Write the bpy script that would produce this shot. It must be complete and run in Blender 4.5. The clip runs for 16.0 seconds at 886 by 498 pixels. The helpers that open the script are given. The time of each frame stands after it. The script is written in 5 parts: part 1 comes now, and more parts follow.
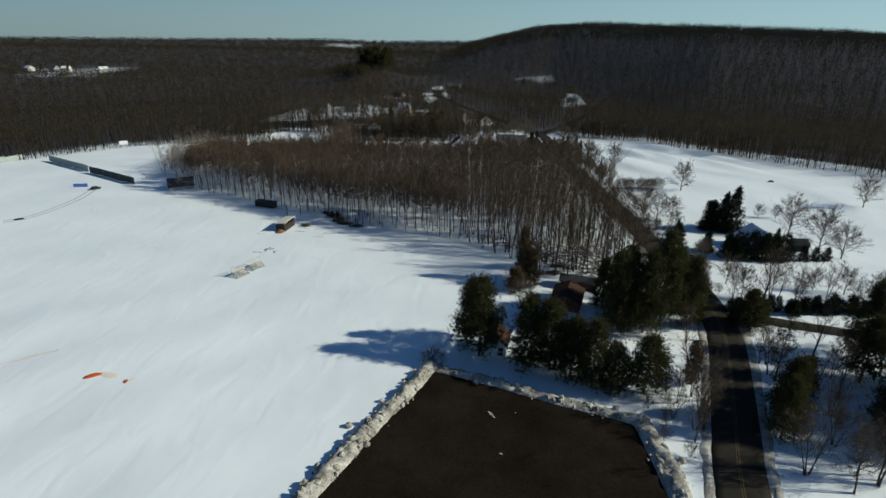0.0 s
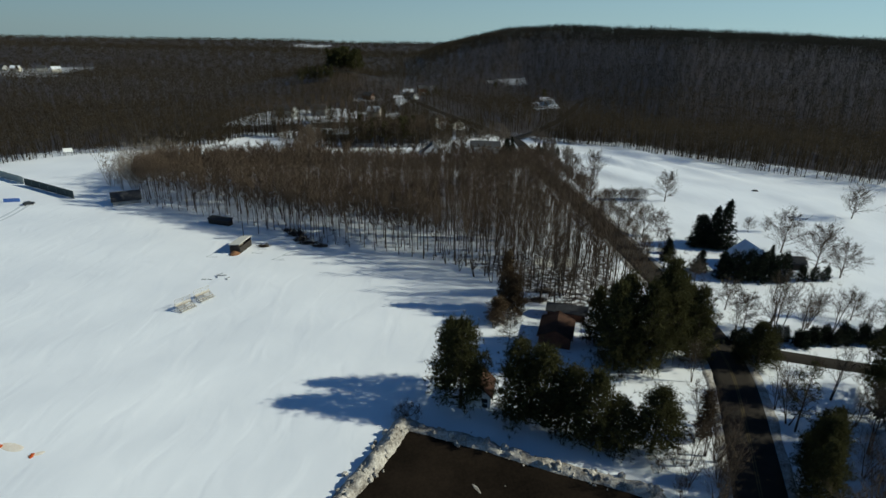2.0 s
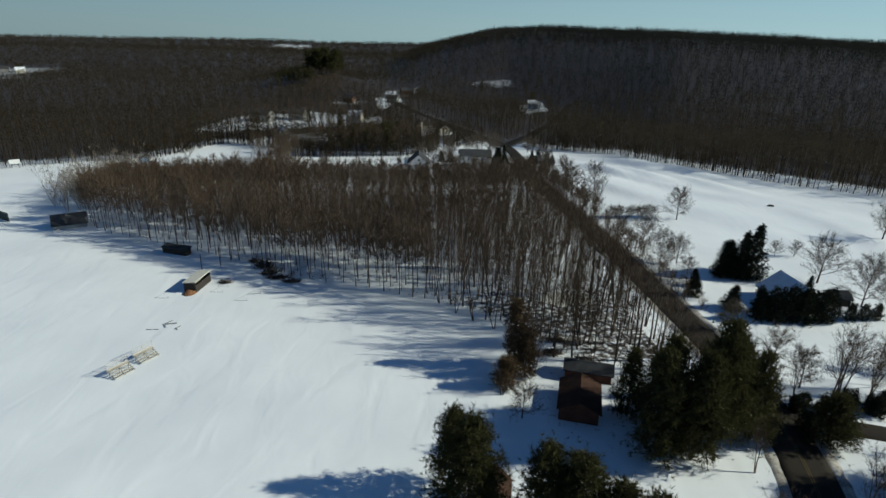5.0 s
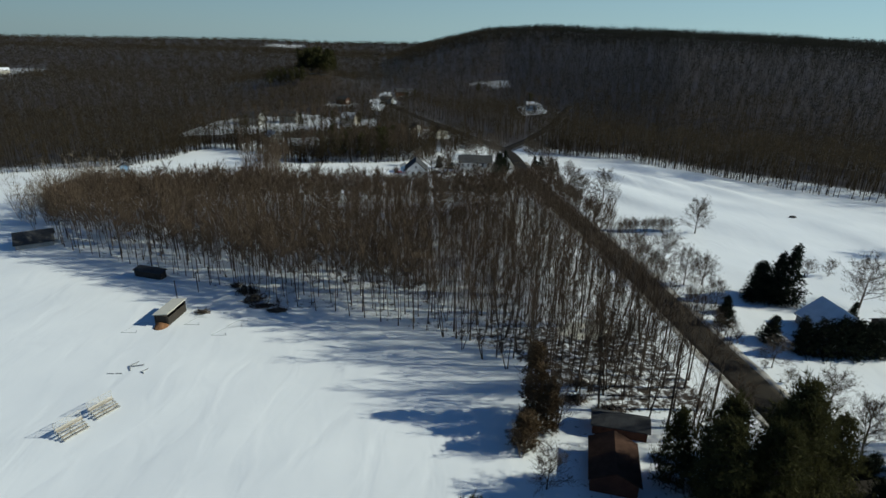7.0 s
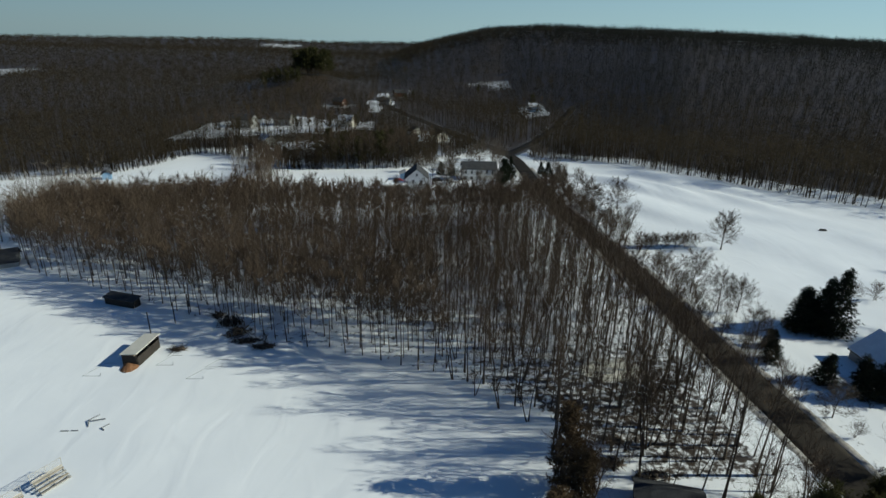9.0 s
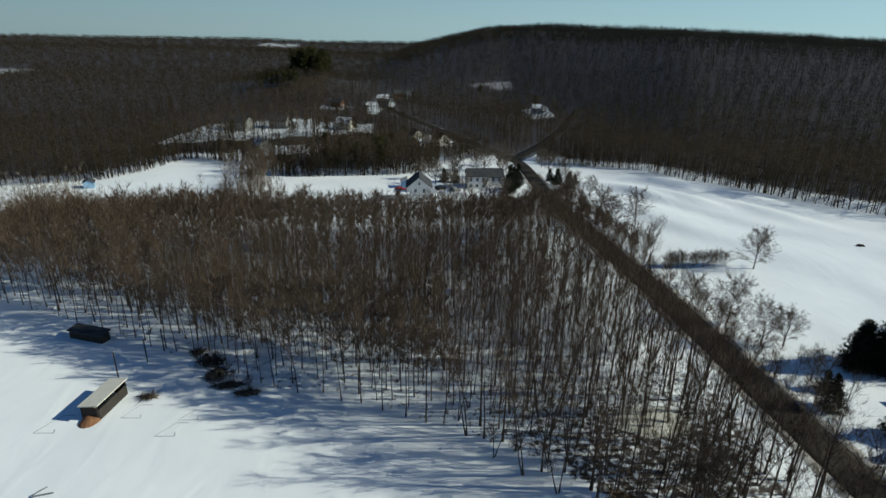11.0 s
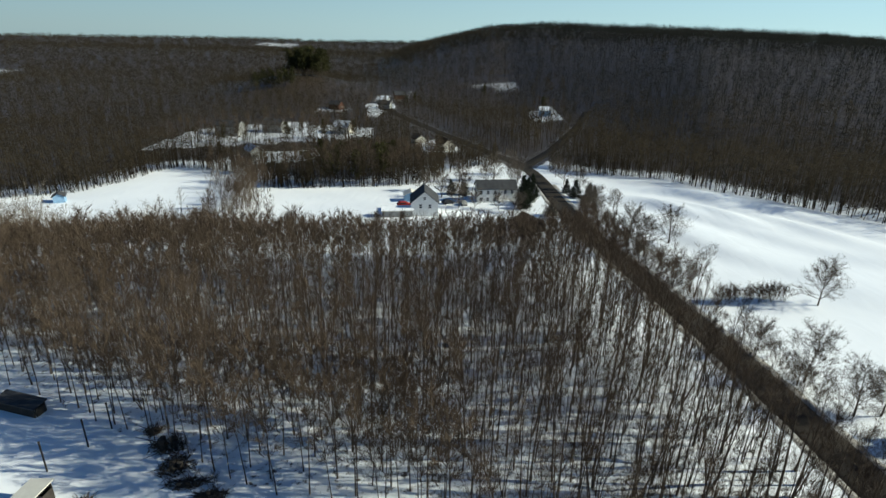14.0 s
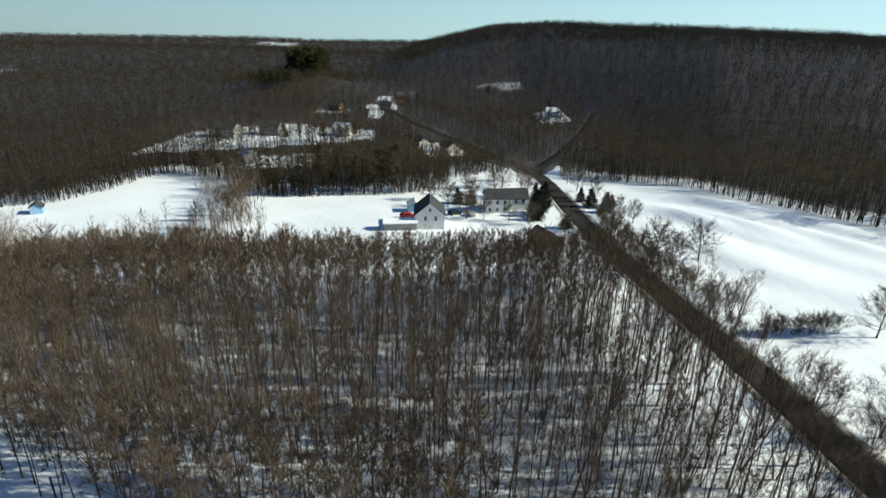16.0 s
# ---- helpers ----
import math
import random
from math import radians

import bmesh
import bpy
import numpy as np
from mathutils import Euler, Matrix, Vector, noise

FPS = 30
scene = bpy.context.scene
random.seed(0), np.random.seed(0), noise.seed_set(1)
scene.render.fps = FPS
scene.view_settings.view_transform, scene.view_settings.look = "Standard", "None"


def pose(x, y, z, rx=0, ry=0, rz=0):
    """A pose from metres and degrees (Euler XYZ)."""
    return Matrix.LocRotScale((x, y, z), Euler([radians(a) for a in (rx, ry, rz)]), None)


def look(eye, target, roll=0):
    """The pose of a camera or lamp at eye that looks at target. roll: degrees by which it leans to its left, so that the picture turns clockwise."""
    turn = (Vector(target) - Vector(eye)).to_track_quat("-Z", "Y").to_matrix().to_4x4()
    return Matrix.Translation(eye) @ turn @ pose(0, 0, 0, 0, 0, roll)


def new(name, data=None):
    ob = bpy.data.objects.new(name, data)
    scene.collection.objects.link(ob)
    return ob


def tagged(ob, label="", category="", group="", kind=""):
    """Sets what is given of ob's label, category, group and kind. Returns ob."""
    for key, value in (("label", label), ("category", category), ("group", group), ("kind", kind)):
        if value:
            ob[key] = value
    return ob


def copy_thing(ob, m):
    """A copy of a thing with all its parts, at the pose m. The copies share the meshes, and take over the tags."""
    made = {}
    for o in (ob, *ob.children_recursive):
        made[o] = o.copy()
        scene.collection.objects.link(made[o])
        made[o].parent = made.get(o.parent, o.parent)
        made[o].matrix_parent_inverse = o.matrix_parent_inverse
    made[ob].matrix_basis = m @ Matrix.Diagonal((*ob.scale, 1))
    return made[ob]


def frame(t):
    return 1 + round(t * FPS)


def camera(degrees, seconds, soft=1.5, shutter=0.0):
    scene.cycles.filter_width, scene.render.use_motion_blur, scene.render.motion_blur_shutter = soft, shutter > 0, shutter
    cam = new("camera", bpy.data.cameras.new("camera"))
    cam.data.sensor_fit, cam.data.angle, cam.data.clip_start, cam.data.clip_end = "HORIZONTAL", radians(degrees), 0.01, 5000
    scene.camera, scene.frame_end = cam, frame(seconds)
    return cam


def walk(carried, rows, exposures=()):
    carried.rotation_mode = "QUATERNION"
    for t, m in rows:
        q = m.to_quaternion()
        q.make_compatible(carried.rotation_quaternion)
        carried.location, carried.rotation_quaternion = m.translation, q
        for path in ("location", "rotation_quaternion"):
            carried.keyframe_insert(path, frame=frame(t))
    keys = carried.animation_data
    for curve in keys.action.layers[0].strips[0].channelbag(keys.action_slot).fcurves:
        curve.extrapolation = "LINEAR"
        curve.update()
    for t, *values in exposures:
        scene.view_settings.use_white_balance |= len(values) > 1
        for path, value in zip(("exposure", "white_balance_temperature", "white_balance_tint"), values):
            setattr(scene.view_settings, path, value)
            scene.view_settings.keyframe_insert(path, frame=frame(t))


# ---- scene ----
cam = camera(77.5, 16.0)
ROWS = [
    (0, 0.099, -0.012, 49.704, -0.856, -21.368, -0.563),
    (0.5, 0.151, 3.362, 49.725, -1.896, -21.319, -0.718),
    (1, 0.173, 6.736, 49.746, -2.675, -21.279, -0.842),
    (1.5, 0.17, 10.109, 49.766, -3.277, -21.247, -0.939),
    (2, 0.144, 13.48, 49.785, -3.759, -21.221, -1.015),
    (2.5, 0.099, 16.848, 49.802, -4.16, -21.201, -1.072),
    (3, 0.038, 20.213, 49.816, -4.504, -21.186, -1.115),
    (3.5, -0.037, 23.574, 49.828, -4.805, -21.176, -1.145),
    (4, -0.122, 26.931, 49.836, -5.073, -21.169, -1.166),
    (6.5, -0.632, 43.638, 49.82, -6.005, -21.173, -1.196),
    (7, -0.736, 46.964, 49.803, -6.12, -21.178, -1.196),
    (7.5, -0.838, 50.285, 49.781, -6.214, -21.184, -1.195),
    (8, -0.936, 53.602, 49.754, -6.291, -21.19, -1.194),
    (8.5, -1.029, 56.915, 49.723, -6.353, -21.196, -1.193),
    (9, -1.115, 60.224, 49.686, -6.402, -21.203, -1.193),
    (11.5, -1.442, 76.747, 49.431, -6.528, -21.237, -1.188),
    (12, -1.485, 80.054, 49.367, -6.537, -21.245, -1.186),
    (12.5, -1.52, 83.365, 49.299, -6.542, -21.254, -1.181),
    (13, -1.549, 86.681, 49.227, -6.544, -21.264, -1.176),
    (13.5, -1.572, 90.003, 49.152, -6.542, -21.275, -1.169),
    (14, -1.59, 93.334, 49.075, -6.536, -21.289, -1.16),
    (14.5, -1.604, 96.674, 48.995, -6.525, -21.305, -1.151),
    (15, -1.616, 100.027, 48.913, -6.506, -21.324, -1.141),
    (15.5, -1.626, 103.393, 48.829, -6.477, -21.347, -1.13),
    (16, -1.637, 106.775, 48.745, -6.428, -21.373, -1.12),
]
EXPOSURES = [(0.0, 0.25, 5830, -3), (9.0, 0.24, 5780, -3), (12.5, 0.55, 5860, -3), (16.0, 0.95, 5960, -3)]
walk(cam, [(t, pose(x, y, z, 90 + pitch, roll, yaw)) for t, x, y, z, yaw, pitch, roll in ROWS], EXPOSURES)

# ---- daylight ----
SUN_EL, SUN_AZ = 29.0, -6.0  # degrees; azimuth from +x
sun_dir = Vector((math.cos(radians(SUN_EL)) * math.cos(radians(SUN_AZ)), math.cos(radians(SUN_EL)) * math.sin(radians(SUN_AZ)), math.sin(radians(SUN_EL))))
world = bpy.data.worlds.new("winter_sky")
scene.world = world
world.use_nodes = True
wn = world.node_tree.nodes
sky = wn.new("ShaderNodeTexSky")
sky.sky_type = "NISHITA"
sky.sun_disc = False
sky.sun_elevation = radians(SUN_EL)
sky.sun_rotation = radians(90 - SUN_AZ)
sky.altitude = 200
sky.air_density = 0.8
sky.dust_density = 0.0
sky.ozone_density = 6.0
wl = world.node_tree.links
# pale haze low over the horizon, brighter towards the sun
dome = wn.new("ShaderNodeTexCoord")
axes = wn.new("ShaderNodeSeparateXYZ")
wl.new(dome.outputs["Generated"], axes.inputs[0])
low = wn.new("ShaderNodeMapRange")
low.inputs[1].default_value, low.inputs[2].default_value = 0.0, 0.32
low.inputs[3].default_value, low.inputs[4].default_value = 0.85, 0.0
wl.new(axes.outputs[2], low.inputs[0])
side = wn.new("ShaderNodeMapRange")
side.inputs[1].default_value, side.inputs[2].default_value = -0.6, 0.8
wl.new(axes.outputs[0], side.inputs[0])
tint = wn.new("ShaderNodeMix")
tint.data_type = "RGBA"
tint.inputs[6].default_value = (3.2, 3.9, 4.05, 1)
tint.inputs[7].default_value = (7.0, 8.9, 9.2, 1)
wl.new(side.outputs[0], tint.inputs[0])
veil = wn.new("ShaderNodeMix")
veil.data_type = "RGBA"
wl.new(low.outputs[0], veil.inputs[0])
wl.new(sky.outputs[0], veil.inputs[6])
wl.new(tint.outputs[2], veil.inputs[7])
wl.new(veil.outputs[2], wn["Background"].inputs[0])
wn["Background"].inputs[1].default_value = 0.055
sun_data = bpy.data.lights.new("sun", "SUN")
sun_data.energy = 4.0
sun_data.angle = radians(0.55)
sun_data.color = (1.0, 0.89, 0.72)
sun = new("sun", sun_data)
sun.matrix_world = look(sun_dir * 400, (0, 0, 0))


# ---- materials ----
def material(name, rough=0.8, metal=0.0, gloss=0.1):
    m = bpy.data.materials.new(name)
    m.use_nodes = True
    b = m.node_tree.nodes["Principled BSDF"]
    b.inputs["Roughness"].default_value = rough
    b.inputs["Metallic"].default_value = metal
    b.inputs["Specular IOR Level"].default_value = gloss
    return m, m.node_tree.nodes, m.node_tree.links, b


def ramp(n, stops):
    r = n.new("ShaderNodeValToRGB")
    while len(r.color_ramp.elements) < len(stops):
        r.color_ramp.elements.new(0.5)
    for e, (p, c) in zip(r.color_ramp.elements, stops):
        e.position, e.color = p, (*c, 1) if len(c) == 3 else c
    return r


def noise_tex(n, l, scale, detail=4, rough=0.6, vec=None):
    t = n.new("ShaderNodeTexNoise")
    t.inputs["Scale"].default_value = scale
    t.inputs["Detail"].default_value = detail
    t.inputs["Roughness"].default_value = rough
    if vec is not None:
        l.new(vec, t.inputs["Vector"])
    return t


def grainy(name, dark, light, scale=3.0, fine=20.0, rough=0.85, bump=0.3, metal=0.0, per_object=0.0, depth=0.05):
    """A surface that varies at two scales between two colours, with relief."""
    m, n, l, b = material(name, rough, metal)
    tc = n.new("ShaderNodeTexCoord")
    a = noise_tex(n, l, scale, 4, 0.6, tc.outputs["Object"])
    f = noise_tex(n, l, fine, 3, 0.6, tc.outputs["Object"])
    mix = n.new("ShaderNodeMath")
    mix.operation = "MULTIPLY_ADD"
    mix.inputs[1].default_value = 0.4
    l.new(f.outputs[0], mix.inputs[0])
    sc = n.new("ShaderNodeMath")
    sc.operation = "MULTIPLY"
    sc.inputs[1].default_value = 0.6
    l.new(a.outputs[0], sc.inputs[0])
    l.new(sc.outputs[0], mix.inputs[2])
    r = ramp(n, [(0.3, dark), (0.7, light)])
    l.new(mix.outputs[0], r.inputs[0])
    out = r.outputs[0]
    if per_object:
        oi = n.new("ShaderNodeObjectInfo")
        hv = n.new("ShaderNodeHueSaturation")
        ma = n.new("ShaderNodeMapRange")
        ma.inputs[3].default_value, ma.inputs[4].default_value = 1 - per_object, 1 + per_object
        l.new(oi.outputs["Random"], ma.inputs[0])
        l.new(ma.outputs[0], hv.inputs["Value"])
        l.new(out, hv.inputs["Color"])
        out = hv.outputs[0]
    l.new(out, b.inputs["Base Color"])
    bp = n.new("ShaderNodeBump")
    bp.inputs["Strength"].default_value = bump
    bp.inputs["Distance"].default_value = depth
    l.new(mix.outputs[0], bp.inputs["Height"])
    l.new(bp.outputs[0], b.inputs["Normal"])
    return m


def island(name, dark, light, rough=0.9, broad=0.05, wrap=0.0):
    """Twigs and needles: the colour changes from one to the next."""
    m, n, l, b = material(name, rough)
    g = n.new("ShaderNodeNewGeometry")
    big = noise_tex(n, l, broad, 4, 0.6, g.outputs["Position"])
    add = n.new("ShaderNodeMath")
    add.operation = "MULTIPLY_ADD"
    add.inputs[1].default_value = 0.6
    l.new(g.outputs["Random Per Island"], add.inputs[0])
    sub = n.new("ShaderNodeMath")
    sub.operation = "MULTIPLY"
    sub.inputs[1].default_value = 0.5
    l.new(big.outputs[0], sub.inputs[0])
    l.new(sub.outputs[0], add.inputs[2])
    r = ramp(n, [(0.1, dark), (0.9, light)])
    l.new(add.outputs[0], r.inputs[0])
    l.new(r.outputs[0], b.inputs["Base Color"])
    if wrap:
        tr = n.new("ShaderNodeBsdfTranslucent")
        l.new(r.outputs[0], tr.inputs["Color"])
        mx = n.new("ShaderNodeMixShader")
        mx.inputs[0].default_value = wrap
        l.new(b.outputs[0], mx.inputs[1])
        l.new(tr.outputs[0], mx.inputs[2])
        l.new(mx.outputs[0], n["Material Output"].inputs["Surface"])
    return m


def snow_ground():
    m, n, l, b = material("snow_ground", 0.5, 0.0, 0.4)
    tc = n.new("ShaderNodeTexCoord")
    # wind ridges drawn out across the field
    mp = n.new("ShaderNodeMapping")
    mp.vector_type = "TEXTURE"
    mp.inputs["Rotation"].default_value = (0, 0, radians(78))
    mp.inputs["Scale"].default_value = (9, 4.2, 1)
    l.new(tc.outputs["Object"], mp.inputs[0])
    ridges = noise_tex(n, l, 1.0, 2, 0.4, mp.outputs[0])
    ridges.inputs["Distortion"].default_value = 0.8
    broad = noise_tex(n, l, 0.045, 3, 0.5, tc.outputs["Object"])
    fine = noise_tex(n, l, 2.2, 4, 0.6, tc.outputs["Object"])
    snow = ramp(n, [(0.3, (0.76, 0.785, 0.82)), (0.65, (0.86, 0.88, 0.90))])
    l.new(broad.outputs[0], snow.inputs[0])
    # brown leaf cover over the snow; on wood floors it also paints tree shade
    litter_n = noise_tex(n, l, 0.9, 6, 0.75, tc.outputs["Object"])
    at = n.new("ShaderNodeAttribute")
    at.attribute_name = "litter_shade"
    th = n.new("ShaderNodeMath")
    th.operation = "SUBTRACT"
    th.inputs[0].default_value = 1.0
    l.new(at.outputs["Fac"], th.inputs[1])
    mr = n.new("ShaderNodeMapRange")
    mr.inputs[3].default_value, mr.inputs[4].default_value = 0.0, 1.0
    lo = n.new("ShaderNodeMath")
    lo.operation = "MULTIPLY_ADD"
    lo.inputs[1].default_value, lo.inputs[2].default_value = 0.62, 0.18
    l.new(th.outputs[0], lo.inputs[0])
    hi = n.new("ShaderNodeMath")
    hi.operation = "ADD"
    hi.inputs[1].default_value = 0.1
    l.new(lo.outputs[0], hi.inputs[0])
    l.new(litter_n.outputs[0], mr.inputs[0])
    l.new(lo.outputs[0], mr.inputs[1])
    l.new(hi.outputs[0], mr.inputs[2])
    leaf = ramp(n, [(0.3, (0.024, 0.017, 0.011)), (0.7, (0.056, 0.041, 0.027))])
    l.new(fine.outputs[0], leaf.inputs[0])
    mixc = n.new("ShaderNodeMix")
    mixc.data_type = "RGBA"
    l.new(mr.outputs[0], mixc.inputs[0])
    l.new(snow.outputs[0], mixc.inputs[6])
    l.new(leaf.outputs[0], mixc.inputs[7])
    l.new(mixc.outputs[2], b.inputs["Base Color"])
    h = n.new("ShaderNodeMath")
    h.operation = "MULTIPLY_ADD"
    h.inputs[1].default_value = 0.035
    l.new(fine.outputs[0], h.inputs[0])
    l.new(ridges.outputs[0], h.inputs[2])
    bp = n.new("ShaderNodeBump")
    bp.inputs["Strength"].default_value = 1.0
    bp.inputs["Distance"].default_value = 0.11
    l.new(h.outputs[0], bp.inputs["Height"])
    l.new(bp.outputs[0], b.inputs["Normal"])
    return m


SNOW = snow_ground()
SNOW_PLAIN = grainy("packed_snow", (0.68, 0.70, 0.73), (0.86, 0.88, 0.90), 0.8, 5, 0.6, 0.5, depth=0.12)
DIRTY_SNOW = grainy("dirty_snow", (0.045, 0.030, 0.019), (0.66, 0.62, 0.55), 0.7, 3.5, 0.8, 0.8, depth=0.3)
ASPHALT = grainy("asphalt", (0.020, 0.017, 0.0135), (0.038, 0.032, 0.025), 0.25, 6, 0.85, 0.2, depth=0.02)
LOT = grainy("wet_asphalt", (0.005, 0.0040, 0.0030), (0.024, 0.0175, 0.012), 0.12, 3, 0.8, 0.3, depth=0.03)
LOT.node_tree.nodes["Principled BSDF"].inputs["Specular IOR Level"].default_value = 0.03
VERGE = grainy("sandy_verge", (0.13, 0.105, 0.08), (0.62, 0.60, 0.56), 0.5, 4, 0.85, 0.4, depth=0.08)
PAINT_YELLOW = grainy("worn_yellow_paint", (0.045, 0.036, 0.02), (0.115, 0.088, 0.04), 3, 30, 0.8, 0.1)
PAINT_WHITE = grainy("worn_white_paint", (0.20, 0.20, 0.19), (0.45, 0.45, 0.43), 3, 30, 0.8, 0.1)
BARK = grainy("dark_bark", (0.042, 0.034, 0.027), (0.125, 0.100, 0.080), 1.5, 14, 0.95, 0.8, per_object=0.25)
GREY_BARK = grainy("grey_bark", (0.12, 0.105, 0.088), (0.27, 0.24, 0.205), 1.5, 14, 0.95, 0.8, per_object=0.2)
TWIGS = island("brown_twigs", (0.046, 0.034, 0.0235), (0.125, 0.092, 0.065))
GREY_TWIGS = island("grey_twigs", (0.11, 0.092, 0.075), (0.26, 0.225, 0.185))
WOODS = island("far_woods", (0.027, 0.0212, 0.0132), (0.070, 0.0555, 0.0355), 0.9, 0.011, 0.4)
# far woods darkened and greyed: the right hill's shade, put into the colour
SHADED_WOODS = island("shaded_woods", (0.016, 0.0163, 0.0138), (0.029, 0.0292, 0.0255), 0.9, 0.011, 0.4)
LONE_TWIGS = island("dun_twigs", (0.06, 0.048, 0.038), (0.145, 0.12, 0.095))
NEEDLES = island("pine_needles", (0.020, 0.022, 0.008), (0.080, 0.076, 0.030), 0.9, 0.05, 0.3)
SPRUCE = island("spruce_needles", (0.009, 0.013, 0.008), (0.026, 0.032, 0.018))
RUST_TWIGS = island("rusty_foliage", (0.040, 0.027, 0.015), (0.105, 0.072, 0.040))


# ---- mesh helpers ----
def mesh_of(name, verts, faces, mat, smooth=False):
    """A mesh from arrays: verts (n, 3); faces: arrays of triangles or quads."""
    me = bpy.data.meshes.new(name)
    faces = [np.asarray(f, dtype=np.int32) for f in faces if len(f)]
    verts = np.asarray(verts, dtype=np.float32)
    me.vertices.add(len(verts))
    me.vertices.foreach_set("co", verts.ravel())
    loops = np.concatenate([f.ravel() for f in faces])
    sizes = np.concatenate([np.full(len(f), f.shape[1], dtype=np.int32) for f in faces])
    starts = np.concatenate([[0], np.cumsum(sizes)[:-1]]).astype(np.int32)
    me.loops.add(len(loops))
    me.loops.foreach_set("vertex_index", loops)
    me.polygons.add(len(sizes))
    me.polygons.foreach_set("loop_start", starts)
    if smooth:
        me.polygons.foreach_set("use_smooth", np.ones(len(sizes), dtype=bool))
    me.update(calc_edges=True)
    me.materials.append(mat)
    return me


def part(name, me, parent=None, label=""):
    """Links a mesh, or a bmesh with its material, as one object under a thing."""
    ob = new(name, me)
    if parent is not None:
        ob.parent = parent
    if label:
        ob["label"] = label
    return ob


def bm_mesh(name, bm, mat, bevel=0.0):
    if bevel:
        bmesh.ops.bevel(bm, geom=bm.edges[:], offset=bevel, segments=1, affect="EDGES")
    bmesh.ops.recalc_face_normals(bm, faces=bm.faces[:])
    me = bpy.data.meshes.new(name)
    bm.to_mesh(me)
    bm.free()
    me.materials.append(mat)
    return me


def box(bm, cx, cy, cz, sx, sy, sz, rot=0.0):
    m = Matrix.Translation((cx, cy, cz)) @ Matrix.Rotation(radians(rot), 4, "Z") @ Matrix.Diagonal((sx, sy, sz, 1))
    bmesh.ops.create_cube(bm, size=1.0, matrix=m)
    return bm


def block(name, cx, cy, cz, sx, sy, sz, mat, rot=0.0, bevel=0.02):
    return bm_mesh(name, box(bmesh.new(), cx, cy, cz, sx, sy, sz, rot), mat, bevel)


def bar(bm, p, q, r, sides=6):
    """A round bar from p to q."""
    p, q = Vector(p), Vector(q)
    d = q - p
    m = Matrix.Translation((p + q) / 2) @ d.to_track_quat("Z", "Y").to_matrix().to_4x4()
    bmesh.ops.create_cone(bm, cap_ends=True, segments=sides, radius1=r, radius2=r, depth=d.length, matrix=m)
    return bm


def frames_of(d):
    """Two unit vectors square to each direction."""
    d = d / np.maximum(np.linalg.norm(d, axis=1, keepdims=True), 1e-9)
    ref = np.where(np.abs(d[:, 2:3]) > 0.9, np.array([[1.0, 0, 0]]), np.array([[0, 0, 1.0]]))
    u = np.cross(d, ref)
    u /= np.maximum(np.linalg.norm(u, axis=1, keepdims=True), 1e-9)
    return u, np.cross(d, u)


def frusta(p, q, r0, r1, sides):
    """Tapered tubes from p to q: verts and quads."""
    u, v = frames_of(q - p)
    a = np.arange(sides) * 2 * np.pi / sides
    c, s = np.cos(a)[None, :, None], np.sin(a)[None, :, None]
    ring = u[:, None, :] * c + v[:, None, :] * s
    lo = p[:, None, :] + ring * r0[:, None, None]
    hi = q[:, None, :] + ring * r1[:, None, None]
    verts = np.concatenate([lo, hi], axis=1).reshape(-1, 3)
    k = np.arange(sides)
    quad = np.stack([k, (k + 1) % sides, (k + 1) % sides + sides, k + sides], axis=1)
    faces = (np.arange(len(p))[:, None, None] * 2 * sides + quad[None]).reshape(-1, 4)
    return verts, faces


def spikes(p, q, r):
    """Three-sided spikes from p to the tip q: verts and triangles."""
    u, v = frames_of(q - p)
    a = np.arange(3) * 2 * np.pi / 3
    ring = u[:, None, :] * np.cos(a)[None, :, None] + v[:, None, :] * np.sin(a)[None, :, None]
    verts = np.concatenate([p[:, None, :] + ring * r[:, None, None], q[:, None, :]], axis=1).reshape(-1, 3)
    tri = np.array([[0, 1, 3], [1, 2, 3], [2, 0, 3]])
    faces = (np.arange(len(p))[:, None, None] * 4 + tri[None]).reshape(-1, 3)
    return verts, faces


def slivers(p, q, r):
    """Fine twigs as narrow three-cornered blades from p to the tip q: verts and triangles."""
    u, v = frames_of(q - p)
    a = (np.arange(len(p)) * 2.399)[:, None]
    w = (u * np.cos(a) + v * np.sin(a)) * r[:, None]
    verts = np.stack([p - w, p + w, q], axis=1).reshape(-1, 3)
    return verts, np.arange(len(verts)).reshape(-1, 3)


def inside(x, y, poly):
    """Which of the points lie in the polygon."""
    x, y = np.asarray(x, float), np.asarray(y, float)
    res = np.zeros(np.broadcast(x, y).shape, bool)
    for (x1, y1), (x2, y2) in zip(poly, poly[1:] + poly[:1]):
        cond = ((y1 > y) != (y2 > y))
        t = (y - y1) / ((y2 - y1) if y2 != y1 else 1e-9)
        res ^= cond & (x < x1 + t * (x2 - x1))
    return res


def near_line(x, y, line):
    """Distance to a polyline."""
    best = np.full(np.broadcast(x, y).shape, 1e9)
    for (x1, y1), (x2, y2) in zip(line, line[1:]):
        dx, dy = x2 - x1, y2 - y1
        t = np.clip(((x - x1) * dx + (y - y1) * dy) / (dx * dx + dy * dy), 0, 1)
        best = np.minimum(best, np.hypot(x - x1 - t * dx, y - y1 - t * dy))
    return best


def ease(a, b, x):
    u = np.clip((x - a) / (b - a), 0, 1)
    return u * u * (3 - 2 * u)


